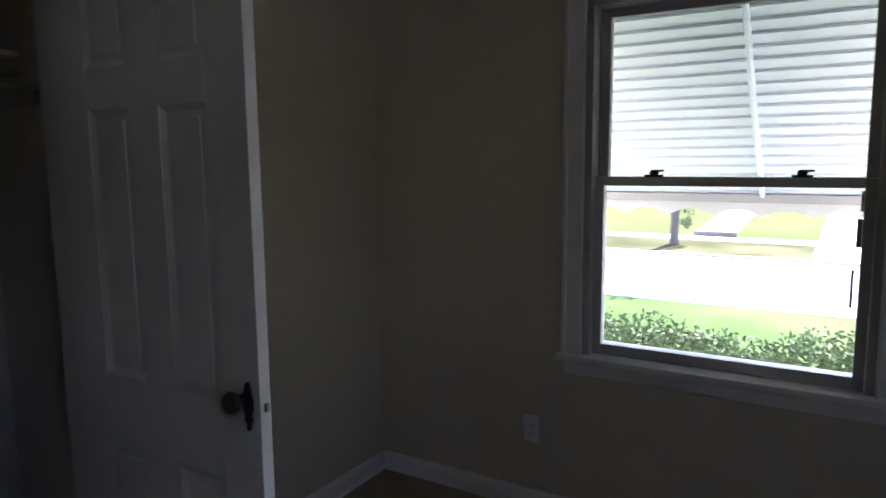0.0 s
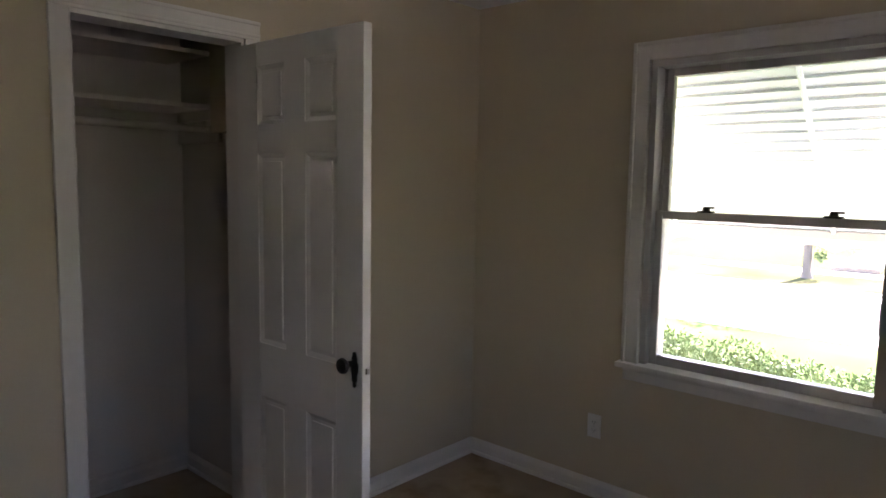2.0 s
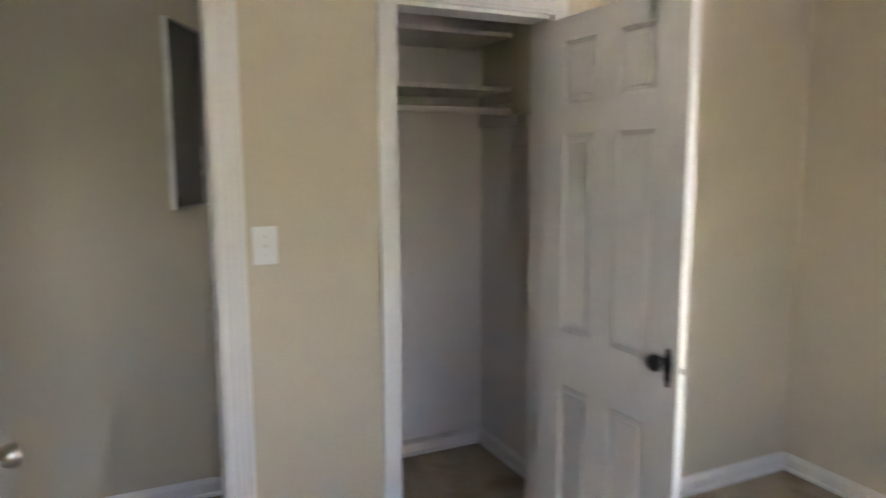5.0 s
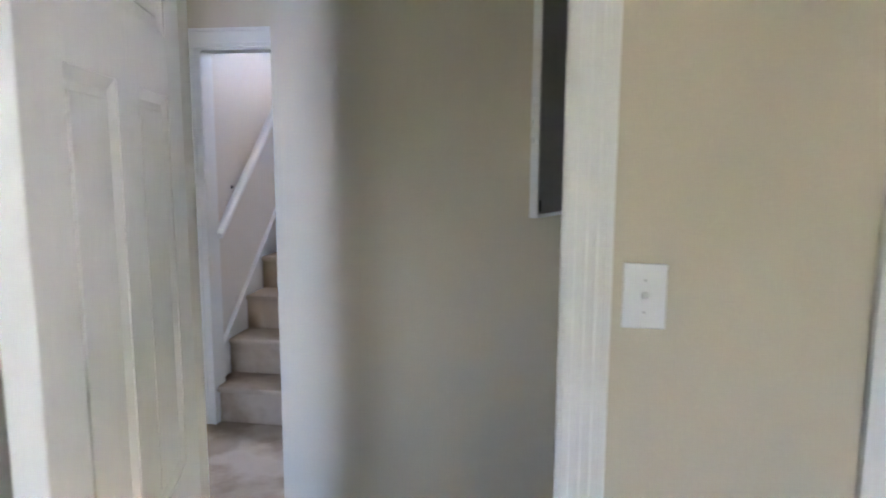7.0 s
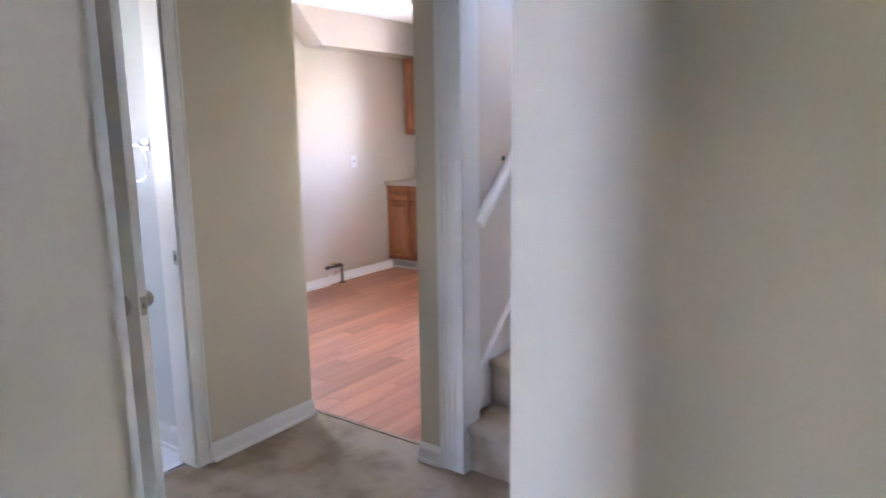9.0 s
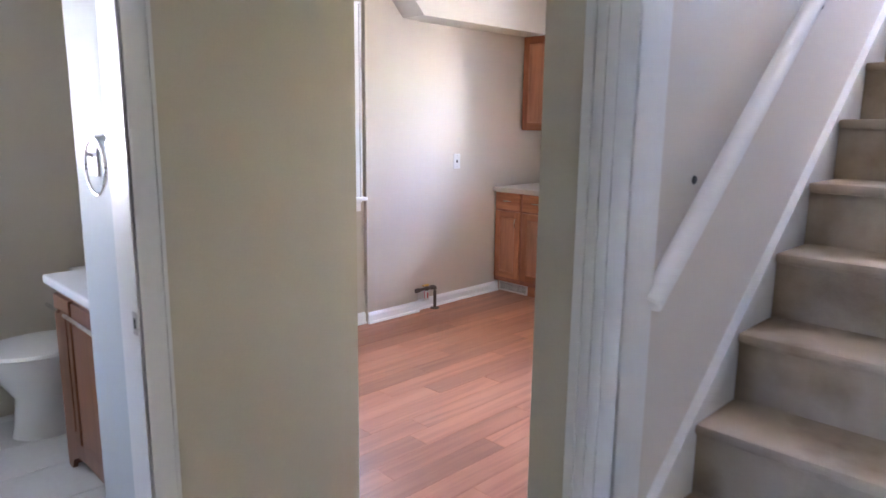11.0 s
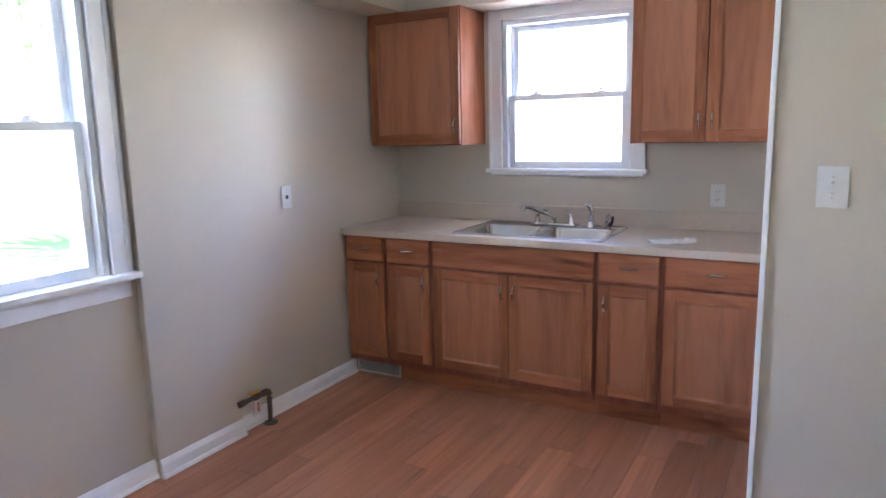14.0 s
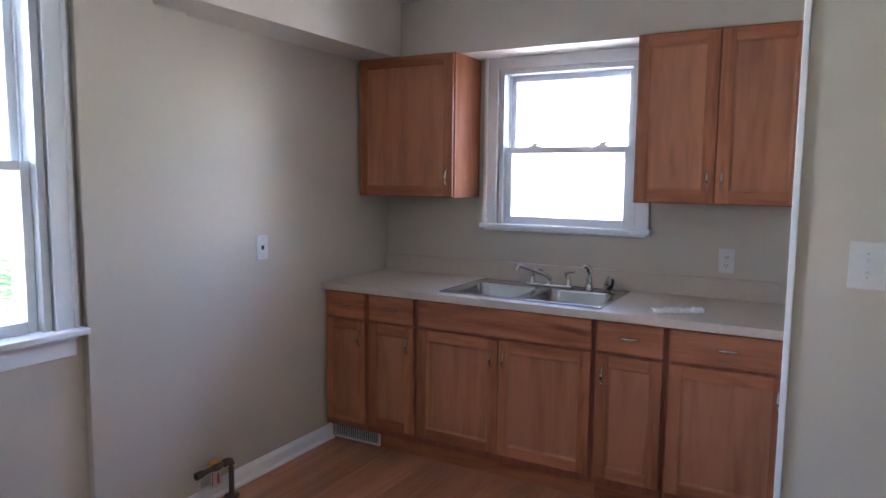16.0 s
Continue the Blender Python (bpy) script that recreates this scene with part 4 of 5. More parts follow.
# worktop with a cut-out for the sink, and its upstand
SX0, SX1, SY0, SY1 = -6.785, -5.965, 5.187, 5.70
Z1 = 0.895
wt = thing("worktop", "speckled beige laminate worktop with an upstand", "worktop")
for row in ((-7.488, 5.135, 0.863, SX0 + 0.02, 5.777, Z1), (SX1 - 0.02, 5.135, 0.863, -5.203, 5.777, Z1), (SX0 + 0.02, 5.135, 0.863, SX1 - 0.02, SY0 + 0.02, Z1), (SX0 + 0.02, SY1 - 0.02, 0.863, SX1 - 0.02, 5.777, Z1)):
    part("slab", boxes(row), COUNTER, wt)
part("front_edge", boxes((-7.488, 5.128, 0.858, -5.203, 5.1348, Z1 + 0.0006), bevel=0.003), COUNTER, wt)
part("upstand", boxes((-7.488, 5.757, Z1, -5.203, 5.777, 0.995), bevel=0.004), COUNTER, wt)


def bowl(parent, x0, y0, x1, y1, z, deep):
    """A pressed basin with rounded corners and sloping sides."""
    bm = bmesh.new()
    rings = []
    for inset, dz, rad in ((0, -0.001, 0.003), (0.003, -0.003, 0.055), (0.007, -0.012, 0.06), (0.012, -deep * 0.8, 0.06), (0.03, -deep * 0.96, 0.05), (0.06, -deep, 0.04)):
        ring = []
        for cx, cy, a0 in ((x1, y1, 0), (x0, y1, 90), (x0, y0, 180), (x1, y0, 270)):
            sx, sy = (-1 if cx == x1 else 1), (-1 if cy == y1 else 1)
            for k in range(5):
                a = radians(a0 + k * 22.5)
                ring.append(bm.verts.new((cx + sx * (inset + rad) + rad * math.cos(a), cy + sy * (inset + rad) + rad * math.sin(a), z + dz)))
        rings.append(ring)
    for u, v in zip(rings, rings[1:]):
        for k in range(20):
            bm.faces.new((u[k], u[(k + 1) % 20], v[(k + 1) % 20], v[k]))
    bm.faces.new(rings[-1])
    b = part("basin", bm, STEEL, parent, smooth=True)
    part("drain", lathe(bmesh.new(), [(0.045, 0), (0.043, 0.003), (0.03, 0.001), (0.0, -0.002)], ((x0 + x1) / 2, (y0 + y1) / 2 + 0.03, z - deep + 0.001)), CHROME, b, smooth=True)


sk = thing("kitchen_sink", "stainless steel double sink set in the worktop", "sink")
zr = Z1 + 0.006
mx = (SX0 + SX1) / 2
yb = SY1 - 0.11
rim = boxes((SX0, SY0, Z1 + 0.0005, SX0 + 0.03, SY1, zr), (SX1 - 0.03, SY0, Z1 + 0.0005, SX1, SY1, zr), (SX0 + 0.03, SY0, Z1 + 0.0005, SX1 - 0.03, SY0 + 0.03, zr),
            (SX0 + 0.03, yb, Z1 + 0.0005, SX1 - 0.03, SY1, zr), (mx - 0.018, SY0 + 0.03, Z1 + 0.0005, mx + 0.018, yb, zr))
for row in ((SX0, SY0, zr - 0.002, SX1, SY0 + 0.006, zr + 0.003), (SX0, SY1 - 0.006, zr - 0.002, SX1, SY1, zr + 0.003), (SX0, SY0, zr - 0.002, SX0 + 0.006, SY1, zr + 0.003), (SX1 - 0.006, SY0, zr - 0.002, SX1, SY1, zr + 0.003)):
    box(rim, *row, bevel=0.002)
part("rim", rim, STEEL, sk)
bowl(sk, SX0 + 0.03, SY0 + 0.03, mx - 0.018, yb, zr, 0.17)
bowl(sk, mx + 0.018, SY0 + 0.03, SX1 - 0.03, yb, zr, 0.17)

fa = thing("kitchen_faucet", "chrome two-handle kitchen faucet with a swivel spout", "faucet", pose(mx + 0.005, SY1 - 0.06, zr))
part("deck_plate", boxes((-0.125, -0.027, 0, 0.125, 0.027, 0.014), bevel=0.01), CHROME, fa, smooth=True)
part("spout", sweep(bmesh.new(), [(0, 0, 0.014), (0, 0, 0.04), (-0.01, -0.014, 0.056), (-0.05, -0.065, 0.08), (-0.10, -0.13, 0.112), (-0.117, -0.152, 0.117), (-0.123, -0.161, 0.106), (-0.124, -0.162, 0.094)],
                          [0.018, 0.016, 0.0125, 0.011, 0.0105, 0.0105, 0.0115, 0.012], 14), CHROME, fa, smooth=True)
for s in (-1, 1):
    hn = part("handle", lathe(bmesh.new(), [(0.019, 0.012), (0.015, 0.024), (0.012, 0.046), (0.0, 0.05)], (s * 0.1, 0, 0)), CHROME, fa, smooth=True)
    part("lever", sweep(bmesh.new(), [(s * 0.1, 0, 0.045), (s * 0.085 , -0.01, 0.075), (s * 0.055 if s < 0 else 0.12, -0.02, 0.088), (s * 0.03 if s < 0 else 0.14, -0.025, 0.088)], [0.012, 0.009, 0.008, 0.007]), CHROME, hn, smooth=True)
sp = thing("sink_sprayer", "chrome side sprayer in the sink deck", "sprayer", pose(mx + 0.215, SY1 - 0.06, zr))
part("base", lathe(bmesh.new(), [(0.024, 0), (0.022, 0.012), (0.016, 0.03)]), CHROME, sp, smooth=True)
part("head", sweep(bmesh.new(), [(0, 0, 0.02), (0, 0, 0.06), (0, 0, 0.09), (-0.004, -0.004, 0.115), (-0.02, -0.012, 0.124), (-0.03, -0.017, 0.118)], [0.0145, 0.0145, 0.016, 0.0165, 0.0145, 0.011], 14), CHROME, sp, smooth=True)
so = thing("sink_strainer", "steel and black strainer basket leaning on the sink deck", "sink strainer", pose(mx + 0.31, SY1 - 0.06, zr + 0.038, 74, 0, -62))
part("cup", lathe(bmesh.new(), [(0.022, -0.02), (0.03, -0.012), (0.034, 0.0), (0.042, 0.003), (0.04, 0.006), (0.01, 0.004), (0.008, 0.014), (0.0, 0.016)]), STEEL, so, smooth=True)
part("gasket", lathe(bmesh.new(), [(0.03, -0.024), (0.033, -0.018), (0.025, -0.018)]), DARK, so)

pb = thing("plastic_packet", "crumpled clear plastic packet lying on the worktop", "packet", pose(-5.667, 5.306, Z1, 0, 0, 30) @ Matrix.Diagonal((0.87, 1.2, 1.5, 1)))
bm = bmesh.new()
grid = []
for i in range(17):
    row = []
    for j in range(6):
        u, v = i / 16 - 0.5, j / 5 - 0.5
        wd = 0.055 * (0.55 + 0.45 * math.cos(u * 3.0)) + 0.01 * noise.noise((u * 9, 3.1, 0))
        row.append(bm.verts.new((u * 0.25 + 0.01 * noise.noise((v * 4, u * 3, 1)), v * wd * 1.4, 0.006 + 0.018 * max(0, 0.25 - v * v) * 2.2 * (0.6 + 0.9 * abs(noise.noise((u * 8, v * 4, 7)))) + 0.004 * noise.noise((u * 25, v * 11, 2)))))
    grid.append(row)
for i in range(16):
    for j in range(5):
        bm.faces.new((grid[i][j], grid[i + 1][j], grid[i + 1][j + 1], grid[i][j + 1]))
ext = bmesh.ops.extrude_face_region(bm, geom=bm.faces[:])
bmesh.ops.translate(bm, vec=(0, 0, -0.005), verts=[g for g in ext["geom"] if isinstance(g, bmesh.types.BMVert)])
part("wrap", bm, PAPER, pb, smooth=True)
part("card", boxes((0.05, -0.018, 0.001, 0.12, 0.018, 0.004)), PLATE, pb)

fv = thing("floor_vent", "white slotted heating vent in the cabinet toe board", "vent", pose(-7.475, YF + 0.058, 0.004))
part("frame", boxes((0.0, -0.008, 0.0, 0.31, 0.0, 0.012), (0.0, -0.008, 0.075, 0.31, 0.0, 0.087), (0.0, -0.008, 0.012, 0.012, 0.0, 0.075), (0.298, -0.008, 0.012, 0.31, 0.0, 0.075), bevel=0.002), WHITE, fv)
part("backing", boxes((0.012, -0.002, 0.012, 0.298, -0.0005, 0.075)), DARK, fv)
for k in range(22):
    x = 0.020 + k * 0.0127
    part("slat", boxes((x, -0.0065, 0.012, x + 0.0035, -0.002, 0.075)), WHITE, fv)

gp = thing("gas_pipe", "black iron gas stub with a yellow valve by the wall", "gas pipe", pose(-7.43, 4.41, 0) @ Matrix.Diagonal((0.82, 0.85, 0.93, 1)))
part("flange", lathe(bmesh.new(), [(0.042, 0), (0.042, 0.006), (0.02, 0.012)]), PIPEIRON, gp, smooth=True)
part("riser", sweep(bmesh.new(), [(0, 0, 0.005), (0, 0, 0.15)], 0.0145, 14), PIPEIRON, gp, smooth=True)
part("elbow", sweep(bmesh.new(), [(0, 0, 0.14), (0, 0, 0.165), (0, -0.006, 0.178), (0, -0.022, 0.184), (0, -0.05, 0.184)], 0.0195, 14), PIPEIRON, gp, smooth=True)
part("nipple", sweep(bmesh.new(), [(0, -0.04, 0.184), (0, -0.09, 0.184)], 0.0125, 14), PIPEIRON, gp, smooth=True)
bm = sweep(bmesh.new(), [(0, -0.075, 0.184), (0, -0.085, 0.184), (0, -0.10, 0.184), (0, -0.115, 0.184), (0, -0.125, 0.184)], [0.017, 0.019, 0.022, 0.019, 0.017], 8)
vb = part("valve", bm, PIPEIRON, gp)
part("valve_handle", boxes((-0.010, -0.155, 0.208, 0.016, -0.085, 0.219), (-0.006, -0.108, 0.198, 0.006, -0.092, 0.220), bevel=0.003), YELLOW, vb, "yellow lever")
part("stub", sweep(bmesh.new(), [(0, -0.12, 0.184), (0, -0.20, 0.182)], 0.0125, 12), PIPEIRON, gp, smooth=True)
part("cap", sweep(bmesh.new(), [(0, -0.195, 0.182), (0, -0.235, 0.182)], 0.0185, 10), PIPEIRON, gp, smooth=True)
tg = part("warning_tag", boxes((-0.002, -0.14, 0.085, 0.002, -0.075, 0.185), bevel=0.0008), PLATE, gp, "white and red paper tag")
part("tag_mark", boxes((0.0022, -0.10, 0.10, 0.0028, -0.085, 0.15), (0.0022, -0.135, 0.10, 0.0028, -0.128, 0.165)), RED, tg)
part("wall_patch", boxes((-0.06, -0.17, 0.0905, -0.045, -0.03, 0.15), bevel=0.002), WHITE, gp, "white painted block behind the pipe")

cl = thing("ceiling_lamp", "ceiling lamp with an opal glass bowl, switched off", "ceiling lamp", pose(-6.03, 3.78, H))
part("canopy", lathe(bmesh.new(), [(0.065, 0.0), (0.07, -0.012), (0.05, -0.028)]), NICKEL, cl, smooth=True)
part("shade", lathe(bmesh.new(), [(0.165, -0.03), (0.17, -0.036), (0.16, -0.06), (0.12, -0.1), (0.06, -0.125), (0.0, -0.13)], sides=32), OPAL, cl, smooth=True)
part("finial", lathe(bmesh.new(), [(0.016, -0.128), (0.014, -0.14), (0.006, -0.15), (0.0, -0.155)]), NICKEL, cl, smooth=True)
smu = thing("wall_scuff", "faint grey scuff on the cream wall above the jack", "stain", pose(-7.4898, 4.71, 1.265))
bm = bmesh.new()
bm.faces.new([bm.verts.new((0.0006, 0.028 * math.cos(a) * (1 + 0.25 * math.sin(3 * a)), 0.05 * math.sin(a) * (1 + 0.2 * math.cos(2 * a)))) for a in np.linspace(0, 2 * math.pi, 20)[:-1]])
part("mark", bm, material("wall_smudge", (0.57, 0.52, 0.445), 0.5, 0.06, 12, 60, 0.03), smu)

# ---- outside ----
structure("ground", boxes((-300, -300, -0.9, 300, 300, -0.6)), GRASS, "mown lawn reaching the horizon", "ground")
structure("road", boxes((7.4, -300, -0.598, 12.2, 300, -0.59)), ASPHALT, "pale worn asphalt street", "road")
for x in (12.2,):
    structure("kerb", boxes((x, -300, -0.598, x + 0.15, 300, -0.54), bevel=0.02), CONCRETE, "concrete kerb along the street", "kerb")
structure("pavement", boxes((15.0, -300, -0.598, 16.0, 300, -0.57)), CONCRETE, "pale concrete pavement beyond the street", "pavement")
structure("verge", boxes((12.35, -300, -0.598, 15.0, 300, -0.575)), VERGE, "worn grass verge between kerb and pavement", "lawn")
bm = bmesh.new()
outline(bm, [(16.0, -60, -0.598), (16.0, -60, -0.56), (17.2, -60, -0.42), (26, -60, 0.05), (70, -60, 0.25), (70, -60, -0.598)], (0, 120, 0))
structure("far_lawn", bm, DRYGRASS, "dry yellow-green lawn rising from the pavement", "lawn")
bm = bmesh.new()
outline(bm, [(16.0, 0.75, -0.56), (16.0, 0.75, -0.44), (17.2, 0.75, -0.40), (26, 0.75, 0.075), (40, 0.75, 0.14), (40, 0.75, -0.56)], (0, 0.95, 0))
structure("far_walk", bm, CONCRETE, "pale concrete walk up the lawn across the street", "pavement")
# step riser lies in shade: the dark bark colour paints that shade
structure("far_step", boxes((15.93, 0.7, -0.57, 16.0, 1.75, -0.45), bevel=0.01), BARK, "riser at the foot of the walk, its shade painted dark", "step")
# unseen slabs, added so neutral light bounces into the rooms instead of green
structure("side_bounce_slab", boxes((-12.0, -18.0, -0.598, 1.0, -3.6, -0.57)), CONCRETE, "added pale slab along the house for neutral bounce light", "pavement")
structure("back_bounce_slab", boxes((-12.0, -3.6, -0.598, -7.69, 8.0, -0.572)), CONCRETE, "added pale slab behind the house for neutral bounce light", "pavement")
structure("north_bounce_slab", boxes((-16.0, 8.0, -0.598, 4.0, 15.4, -0.571), (-7.69, 5.98, -0.598, 4.0, 8.0, -0.571)), CONCRETE, "added pale slab below the kitchen window for neutral bounce light", "pavement")
structure("driveway", boxes((12.35, -5.5, -0.598, 16.0, -1.15, -0.566)), CONCRETE, "pale concrete driveway across the street", "pavement")
bm = bmesh.new()
outline(bm, [(16.0, -5.5, -0.598), (16.0, -5.5, -0.555), (17.2, -5.5, -0.40), (26, -5.5, 0.07), (34, -5.5, 0.12), (34, -5.5, -0.598)], (0, 4.35, 0))
structure("driveway_slope", bm, CONCRETE, "pale concrete driveway rising with the lawn", "pavement")
structure("front_path", boxes((2.9, -7.0, -0.598, 7.25, -2.35, -0.57)), CONCRETE, "pale concrete front path", "pavement")


def leaves(bm, centre, radius, count, size, rng, flat=1.0):
    """Adds a cloud of small bent leaves round a centre."""
    for _ in range(count):
        v = Vector((rng.gauss(0, 1), rng.gauss(0, 1), rng.gauss(0, 1))).normalized() * radius * rng.uniform(0.45, 1.05)
        p = Vector(centre) + Vector((v.x, v.y, v.z * flat))
        m = Matrix.Translation(p) @ Euler((rng.uniform(0, 6.3), rng.uniform(0, 6.3), rng.uniform(0, 6.3))).to_matrix().to_4x4()
        s = size * rng.uniform(0.7, 1.3)
        q = [bm.verts.new(m @ Vector(c)) for c in ((-s, 0, 0), (0, -s * 0.45, s * 0.12), (s, 0, 0), (0, s * 0.45, s * 0.12))]
        bm.faces.new((q[0], q[1], q[2]))
        bm.faces.new((q[0], q[2], q[3]))


def tree(m, height, spread, seed, label, trunk_r=0.2, fork=2.2, count=260):
    rng = random.Random(seed)
    t = thing("tree", label, "tree", m)
    bm = sweep(bmesh.new(), [(0, 0, -0.05), (0.0, 0.0, 0.15), (0.03, 0.02, fork * 0.6), (0.0, 0.05, fork), (0.1, 0.0, height * 0.75)], [trunk_r * 1.45, trunk_r * 1.05, trunk_r * 0.95, trunk_r * 0.8, trunk_r * 0.25], 14)
    tips = []
    for k in range(7):
        a = k * 0.9 + rng.uniform(-0.3, 0.3)
        r = spread * rng.uniform(0.45, 0.85)
        tip = (r * math.cos(a), r * math.sin(a), fork + (height - fork) * rng.uniform(0.3, 0.85))
        sweep(bm, [(0, 0.03, fork * rng.uniform(0.8, 1.2)), (tip[0] * 0.5, tip[1] * 0.5, fork + (tip[2] - fork) * 0.65), tip], [trunk_r * 0.5, trunk_r * 0.3, trunk_r * 0.08], 8)
        tips.append(tip)
    part("trunk", bm, BARK, t, smooth=True)
    bm = bmesh.new()
    for tip in tips:
        for _ in range(3):
            leaves(bm, (tip[0] + rng.uniform(-0.7, 0.7), tip[1] + rng.uniform(-0.7, 0.7), tip[2] + rng.uniform(-0.4, 0.7)), spread * 0.34, count, 0.11, rng, 0.75)
    part("crown", bm, LEAF, t)
    return t


st_tree = tree(pose(14.0, 1.8, -0.6), 7.5, 1.7, 3, "street tree with a bare trunk beside the kerb", 0.105, 2.6, 40)
bm = bmesh.new()
rng = random.Random(8)
for y, z, r in ((-0.24, 0.55, 0.16), (-0.28, 0.85, 0.2), (-0.22, 1.15, 0.15), (-1.7, 1.75, 0.28), (-1.95, 1.6, 0.2)):
    leaves(bm, (0.0, y, z), r, 90, 0.045, rng)
tagged(part("sprouts", bm, HEDGELEAF, st_tree, "leafy shoots beside the trunk"), kind="stuff")
tree(pose(-15.5, 9.5, -0.6), 7.5, 3.4, 5, "leafy tree in the back yard", 0.22, 2.0)
tree(pose(-19.0, 2.0, -0.6), 6.5, 3.0, 6, "leafy tree in the back yard", 0.2, 1.8)

hg = thing("hedge", "low clipped green hedge under the window", "hedge", pose(2.2, -1.6, -0.6))
rng = random.Random(11)
bm = bmesh.new()
for k in range(20):
    y = -2.6 + k * 0.27
    leaves(bm, (rng.uniform(-0.15, 0.15), y, 0.61 + rng.uniform(-0.06, 0.07)), 0.42, 2600, 0.022, rng, 0.75)
tagged(part("foliage", bm, HEDGELEAF, hg), kind="stuff")
bm = bmesh.new()
for k in range(9):
    sweep(bm, [(0, -2.4 + k * 0.58, -0.02), (0.03, -2.38 + k * 0.58, 0.25), (0.08, -2.3 + k * 0.58, 0.75)], [0.02, 0.016, 0.008], 7)
part("stems", bm, BARK, hg)

# slatted awning over the bedroom window
aw = thing("awning", "white slatted aluminium awning over the bedroom window", "awning", pose(0.2, -1.475, 0))
AT, AB, AO, AW = 2.22, 1.30, 1.0, 0.92
n = 21
for k in range(n):
    u = (k + 0.5) / n
    x, z = 0.02 + AO * u, AT + (AB - AT) * u
    bm = boxes((-0.036, -AW, -0.002, 0.036, AW, 0.002), bevel=0.0012)
    box(bm, 0.032, -AW, -0.018, 0.036, AW, 0.0)
    sl = part("slat", bm, AWNING, aw)
    sl.matrix_basis = pose(x, 0, z, 0, 38, 0)
for y in (-0.86, 0.0, 0.86):
    bm = sweep(bmesh.new(), [(0.01, y, AT - 0.035), (AO * 0.5, y, (AT + AB) / 2 - 0.05), (AO + 0.02, y, AB - 0.04)], 0.014, 8)
    part("rib", bm, AWNING, aw)
bm = bmesh.new()
pts = []
for k in range(0, 61):
    y = -AW + 2 * AW * k / 60
    pts.append((AO + 0.03, y, AB - 0.135 + 0.034 * abs(math.sin(k / 60 * math.pi * 8))))
outline(bm, pts + [(AO + 0.03, AW, AB + 0.02), (AO + 0.03, -AW, AB + 0.02)], (0.004, 0, 0))
part("valance", bm, VALANCESHADE, aw, "scalloped white valance")
part("front_rail", boxes((AO - 0.005, -AW, AB - 0.062, AO + 0.03, AW, AB - 0.02), bevel=0.003), RAILSHADE, aw, "metal front rail, shade of its inner face painted grey")
for y in (-AW, AW):
    bm = bmesh.new()
    outline(bm, [(0.0, y, AT + 0.02), (0.0, y, AT - 0.06), (AO, y, AB - 0.06), (AO + 0.02, y, AB)], (0, 0.004, 0))
    part("side_bar", bm, AWNING, aw)
    part("side_strut", sweep(bmesh.new(), [(0.0, y, AB - 0.1), (AO, y, AB - 0.05)], 0.01, 8), AWNING, aw)


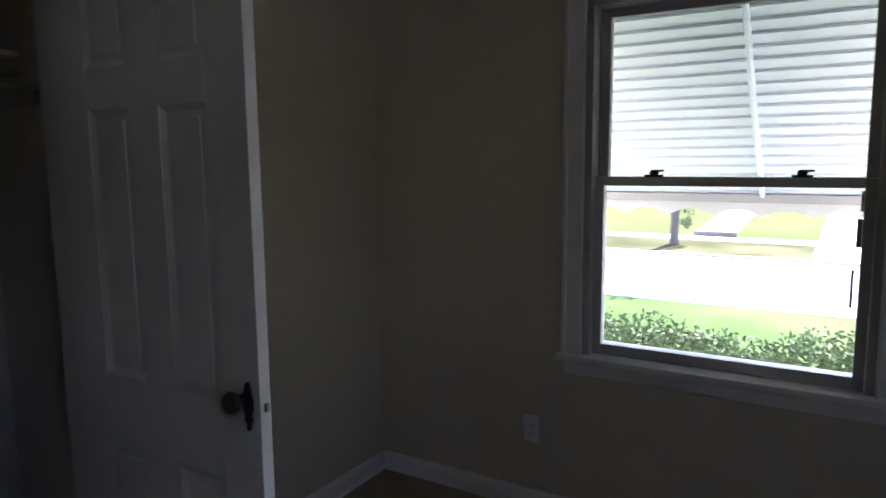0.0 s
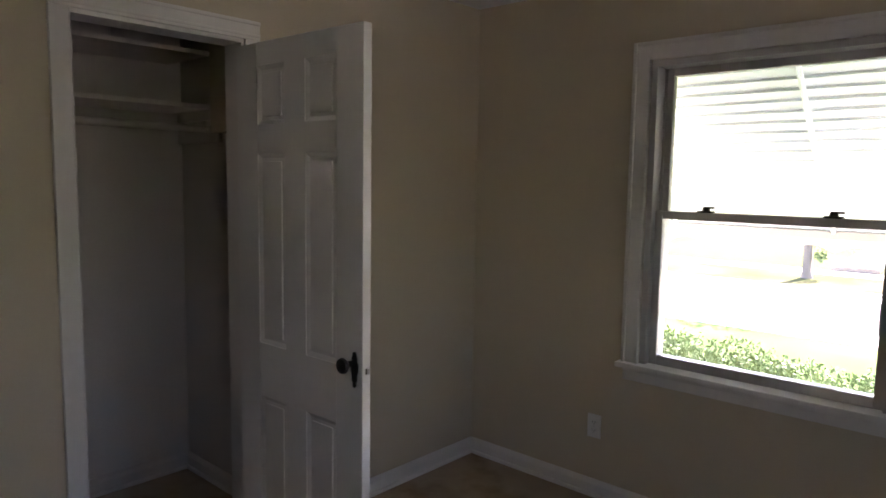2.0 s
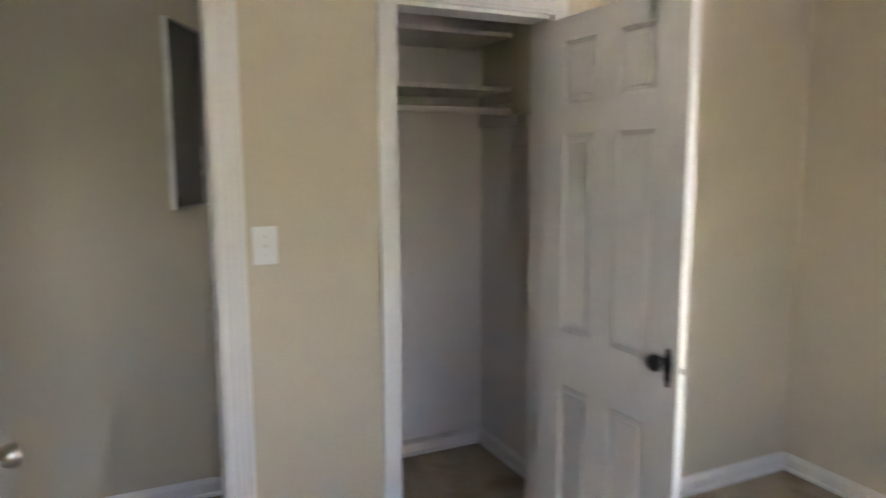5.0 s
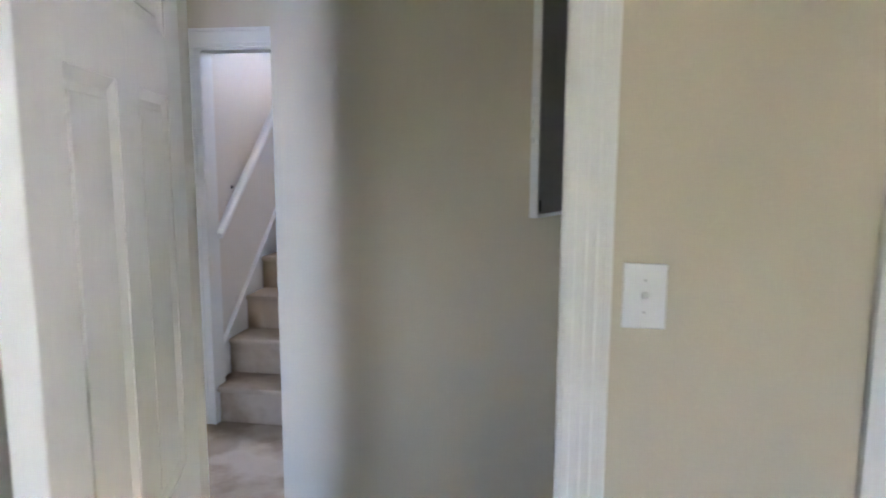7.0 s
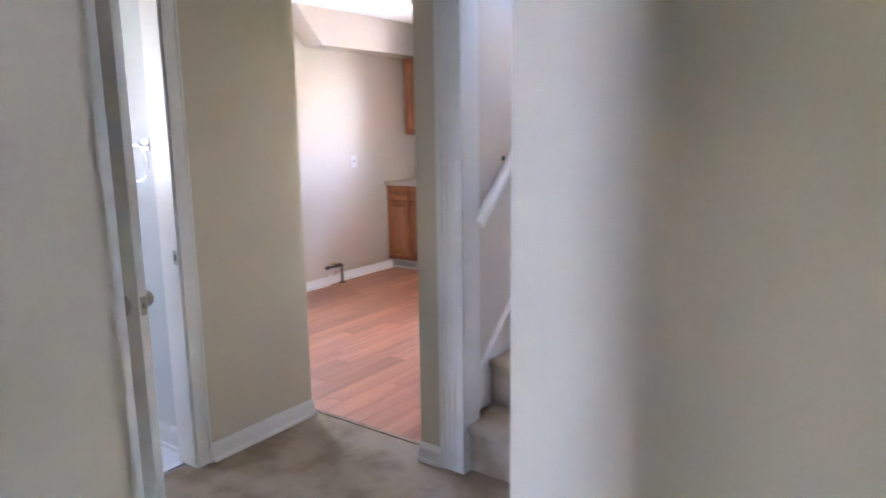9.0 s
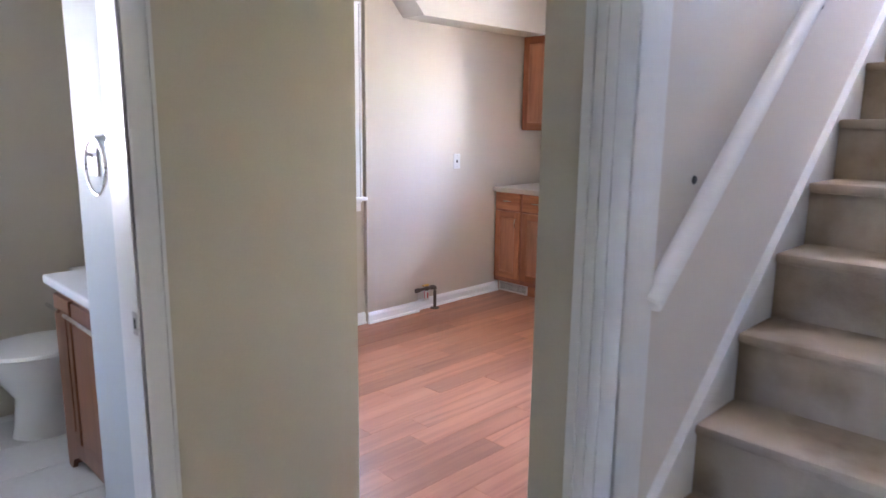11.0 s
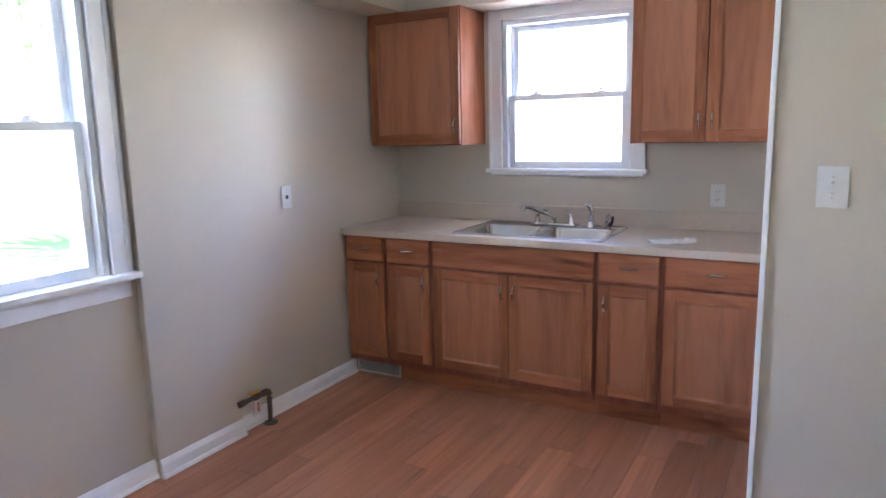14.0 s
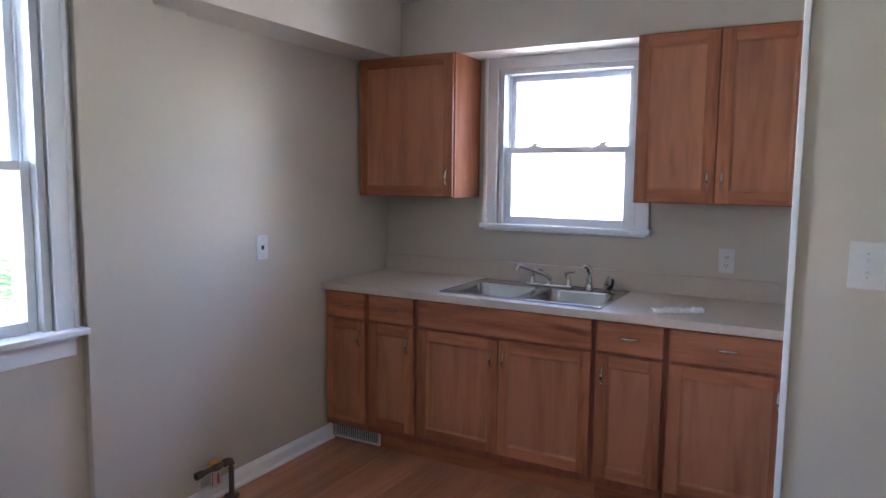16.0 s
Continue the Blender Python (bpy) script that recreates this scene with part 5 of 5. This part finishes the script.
def house(m, w, d, h, label):
    o = thing("house", label, "house", m)
    part("wall", boxes((0, 0, 0, w, d, h)), SIDING, o)
    bm = bmesh.new()
    for k in range(int(h / 0.2)):
        box(bm, -0.012, -0.012, k * 0.2 + 0.02, w + 0.012, d + 0.012, k * 0.2 + 0.035)
    part("siding_laps", bm, SIDING, o)
    bm = bmesh.new()
    outline(bm, [(-0.4, -0.4, h), (w + 0.4, -0.4, h), (w + 0.4, d / 2, h + d * 0.3), (-0.4, d / 2, h + d * 0.3)], (0, 0, 0.15))
    outline(bm, [(-0.4, d + 0.4, h), (w + 0.4, d + 0.4, h), (w + 0.4, d / 2, h + d * 0.3), (-0.4, d / 2, h + d * 0.3)], (0, 0, 0.15))
    part("roof", bm, ROOF, o)
    for x in (w * 0.22, w * 0.62):
        f = part("window", boxes((x, -0.05, h * 0.35, x + 0.95, 0.02, h * 0.8), bevel=0.01), WHITE, o)
        part("pane", boxes((x + 0.07, -0.056, h * 0.35 + 0.07, x + 0.88, -0.05, h * 0.8 - 0.07)), GLASS, f)
    return o


house(pose(-12.5, 15.5, -0.6), 9.0, 7.0, 2.45, "pale sided house behind the kitchen window")
house(pose(-26.0, -1.0, -0.6, 0, 0, -90), 9.0, 7.0, 3.2, "pale sided neighbouring house beyond the trees")
house(pose(34.0, 9.0, 0.02, 0, 0, -90), 10.0, 7.0, 3.4, "pale sided house across the street")

# ---- laid pieces ----
rng = random.Random(4)
PW, PL = 0.1275, 0.92
plank_mesh = {}


def plank(x0, y0, y1):
    """One laminate board, cut to length; boards of one length share a mesh."""
    key = round(y1 - y0, 3)
    if key not in plank_mesh:
        bm = boxes((0.0005, 0.0005, -0.011, PW - 0.0005, key - 0.0005, 0.0), bevel=0.0012)
        bmesh.ops.recalc_face_normals(bm, faces=bm.faces)
        me = bpy.data.meshes.new("plank")
        bm.to_mesh(me)
        bm.free()
        me.materials.append(LAMINATE)
        plank_mesh[key] = me
    ob = new("plank", plank_mesh[key])
    ob.parent, ob.location = kf, (x0, y0, 0)


kf = tagged(new("floor_kitchen"), "reddish-brown laminate plank floor", "floor", kind="structure")
x, row = -7.488, 0
while x + PW < -4.6:
    y, k = 2.2, 0
    first = (0.62, 0.31, 0.85, 0.15, 0.5, 0.74)[row % 6]
    while y < 5.3:
        y1 = min(y + (first if k == 0 else PL), 5.36)
        if 5.36 - y1 < 0.12:
            y1 = 5.36
        plank(x, y, y1)
        y, k = y1, k + 1
    x, row = x + PW, row + 1

bf = tagged(new("floor_bath"), "pale square ceramic bathroom floor tiles", "floor", kind="structure")
bm = boxes((0.002, 0.002, -0.012, 0.302, 0.302, 0.0), bevel=0.0015)
bmesh.ops.recalc_face_normals(bm, faces=bm.faces)
tile_mesh = bpy.data.meshes.new("tile")
bm.to_mesh(tile_mesh)
bm.free()
tile_mesh.materials.append(TILE)
for i in range(6):
    for j in range(7):
        ob = new("tile", tile_mesh)
        ob.parent, ob.location = bf, (-7.4 + i * 0.304 + 0.02, 0.06 + j * 0.29, 0)
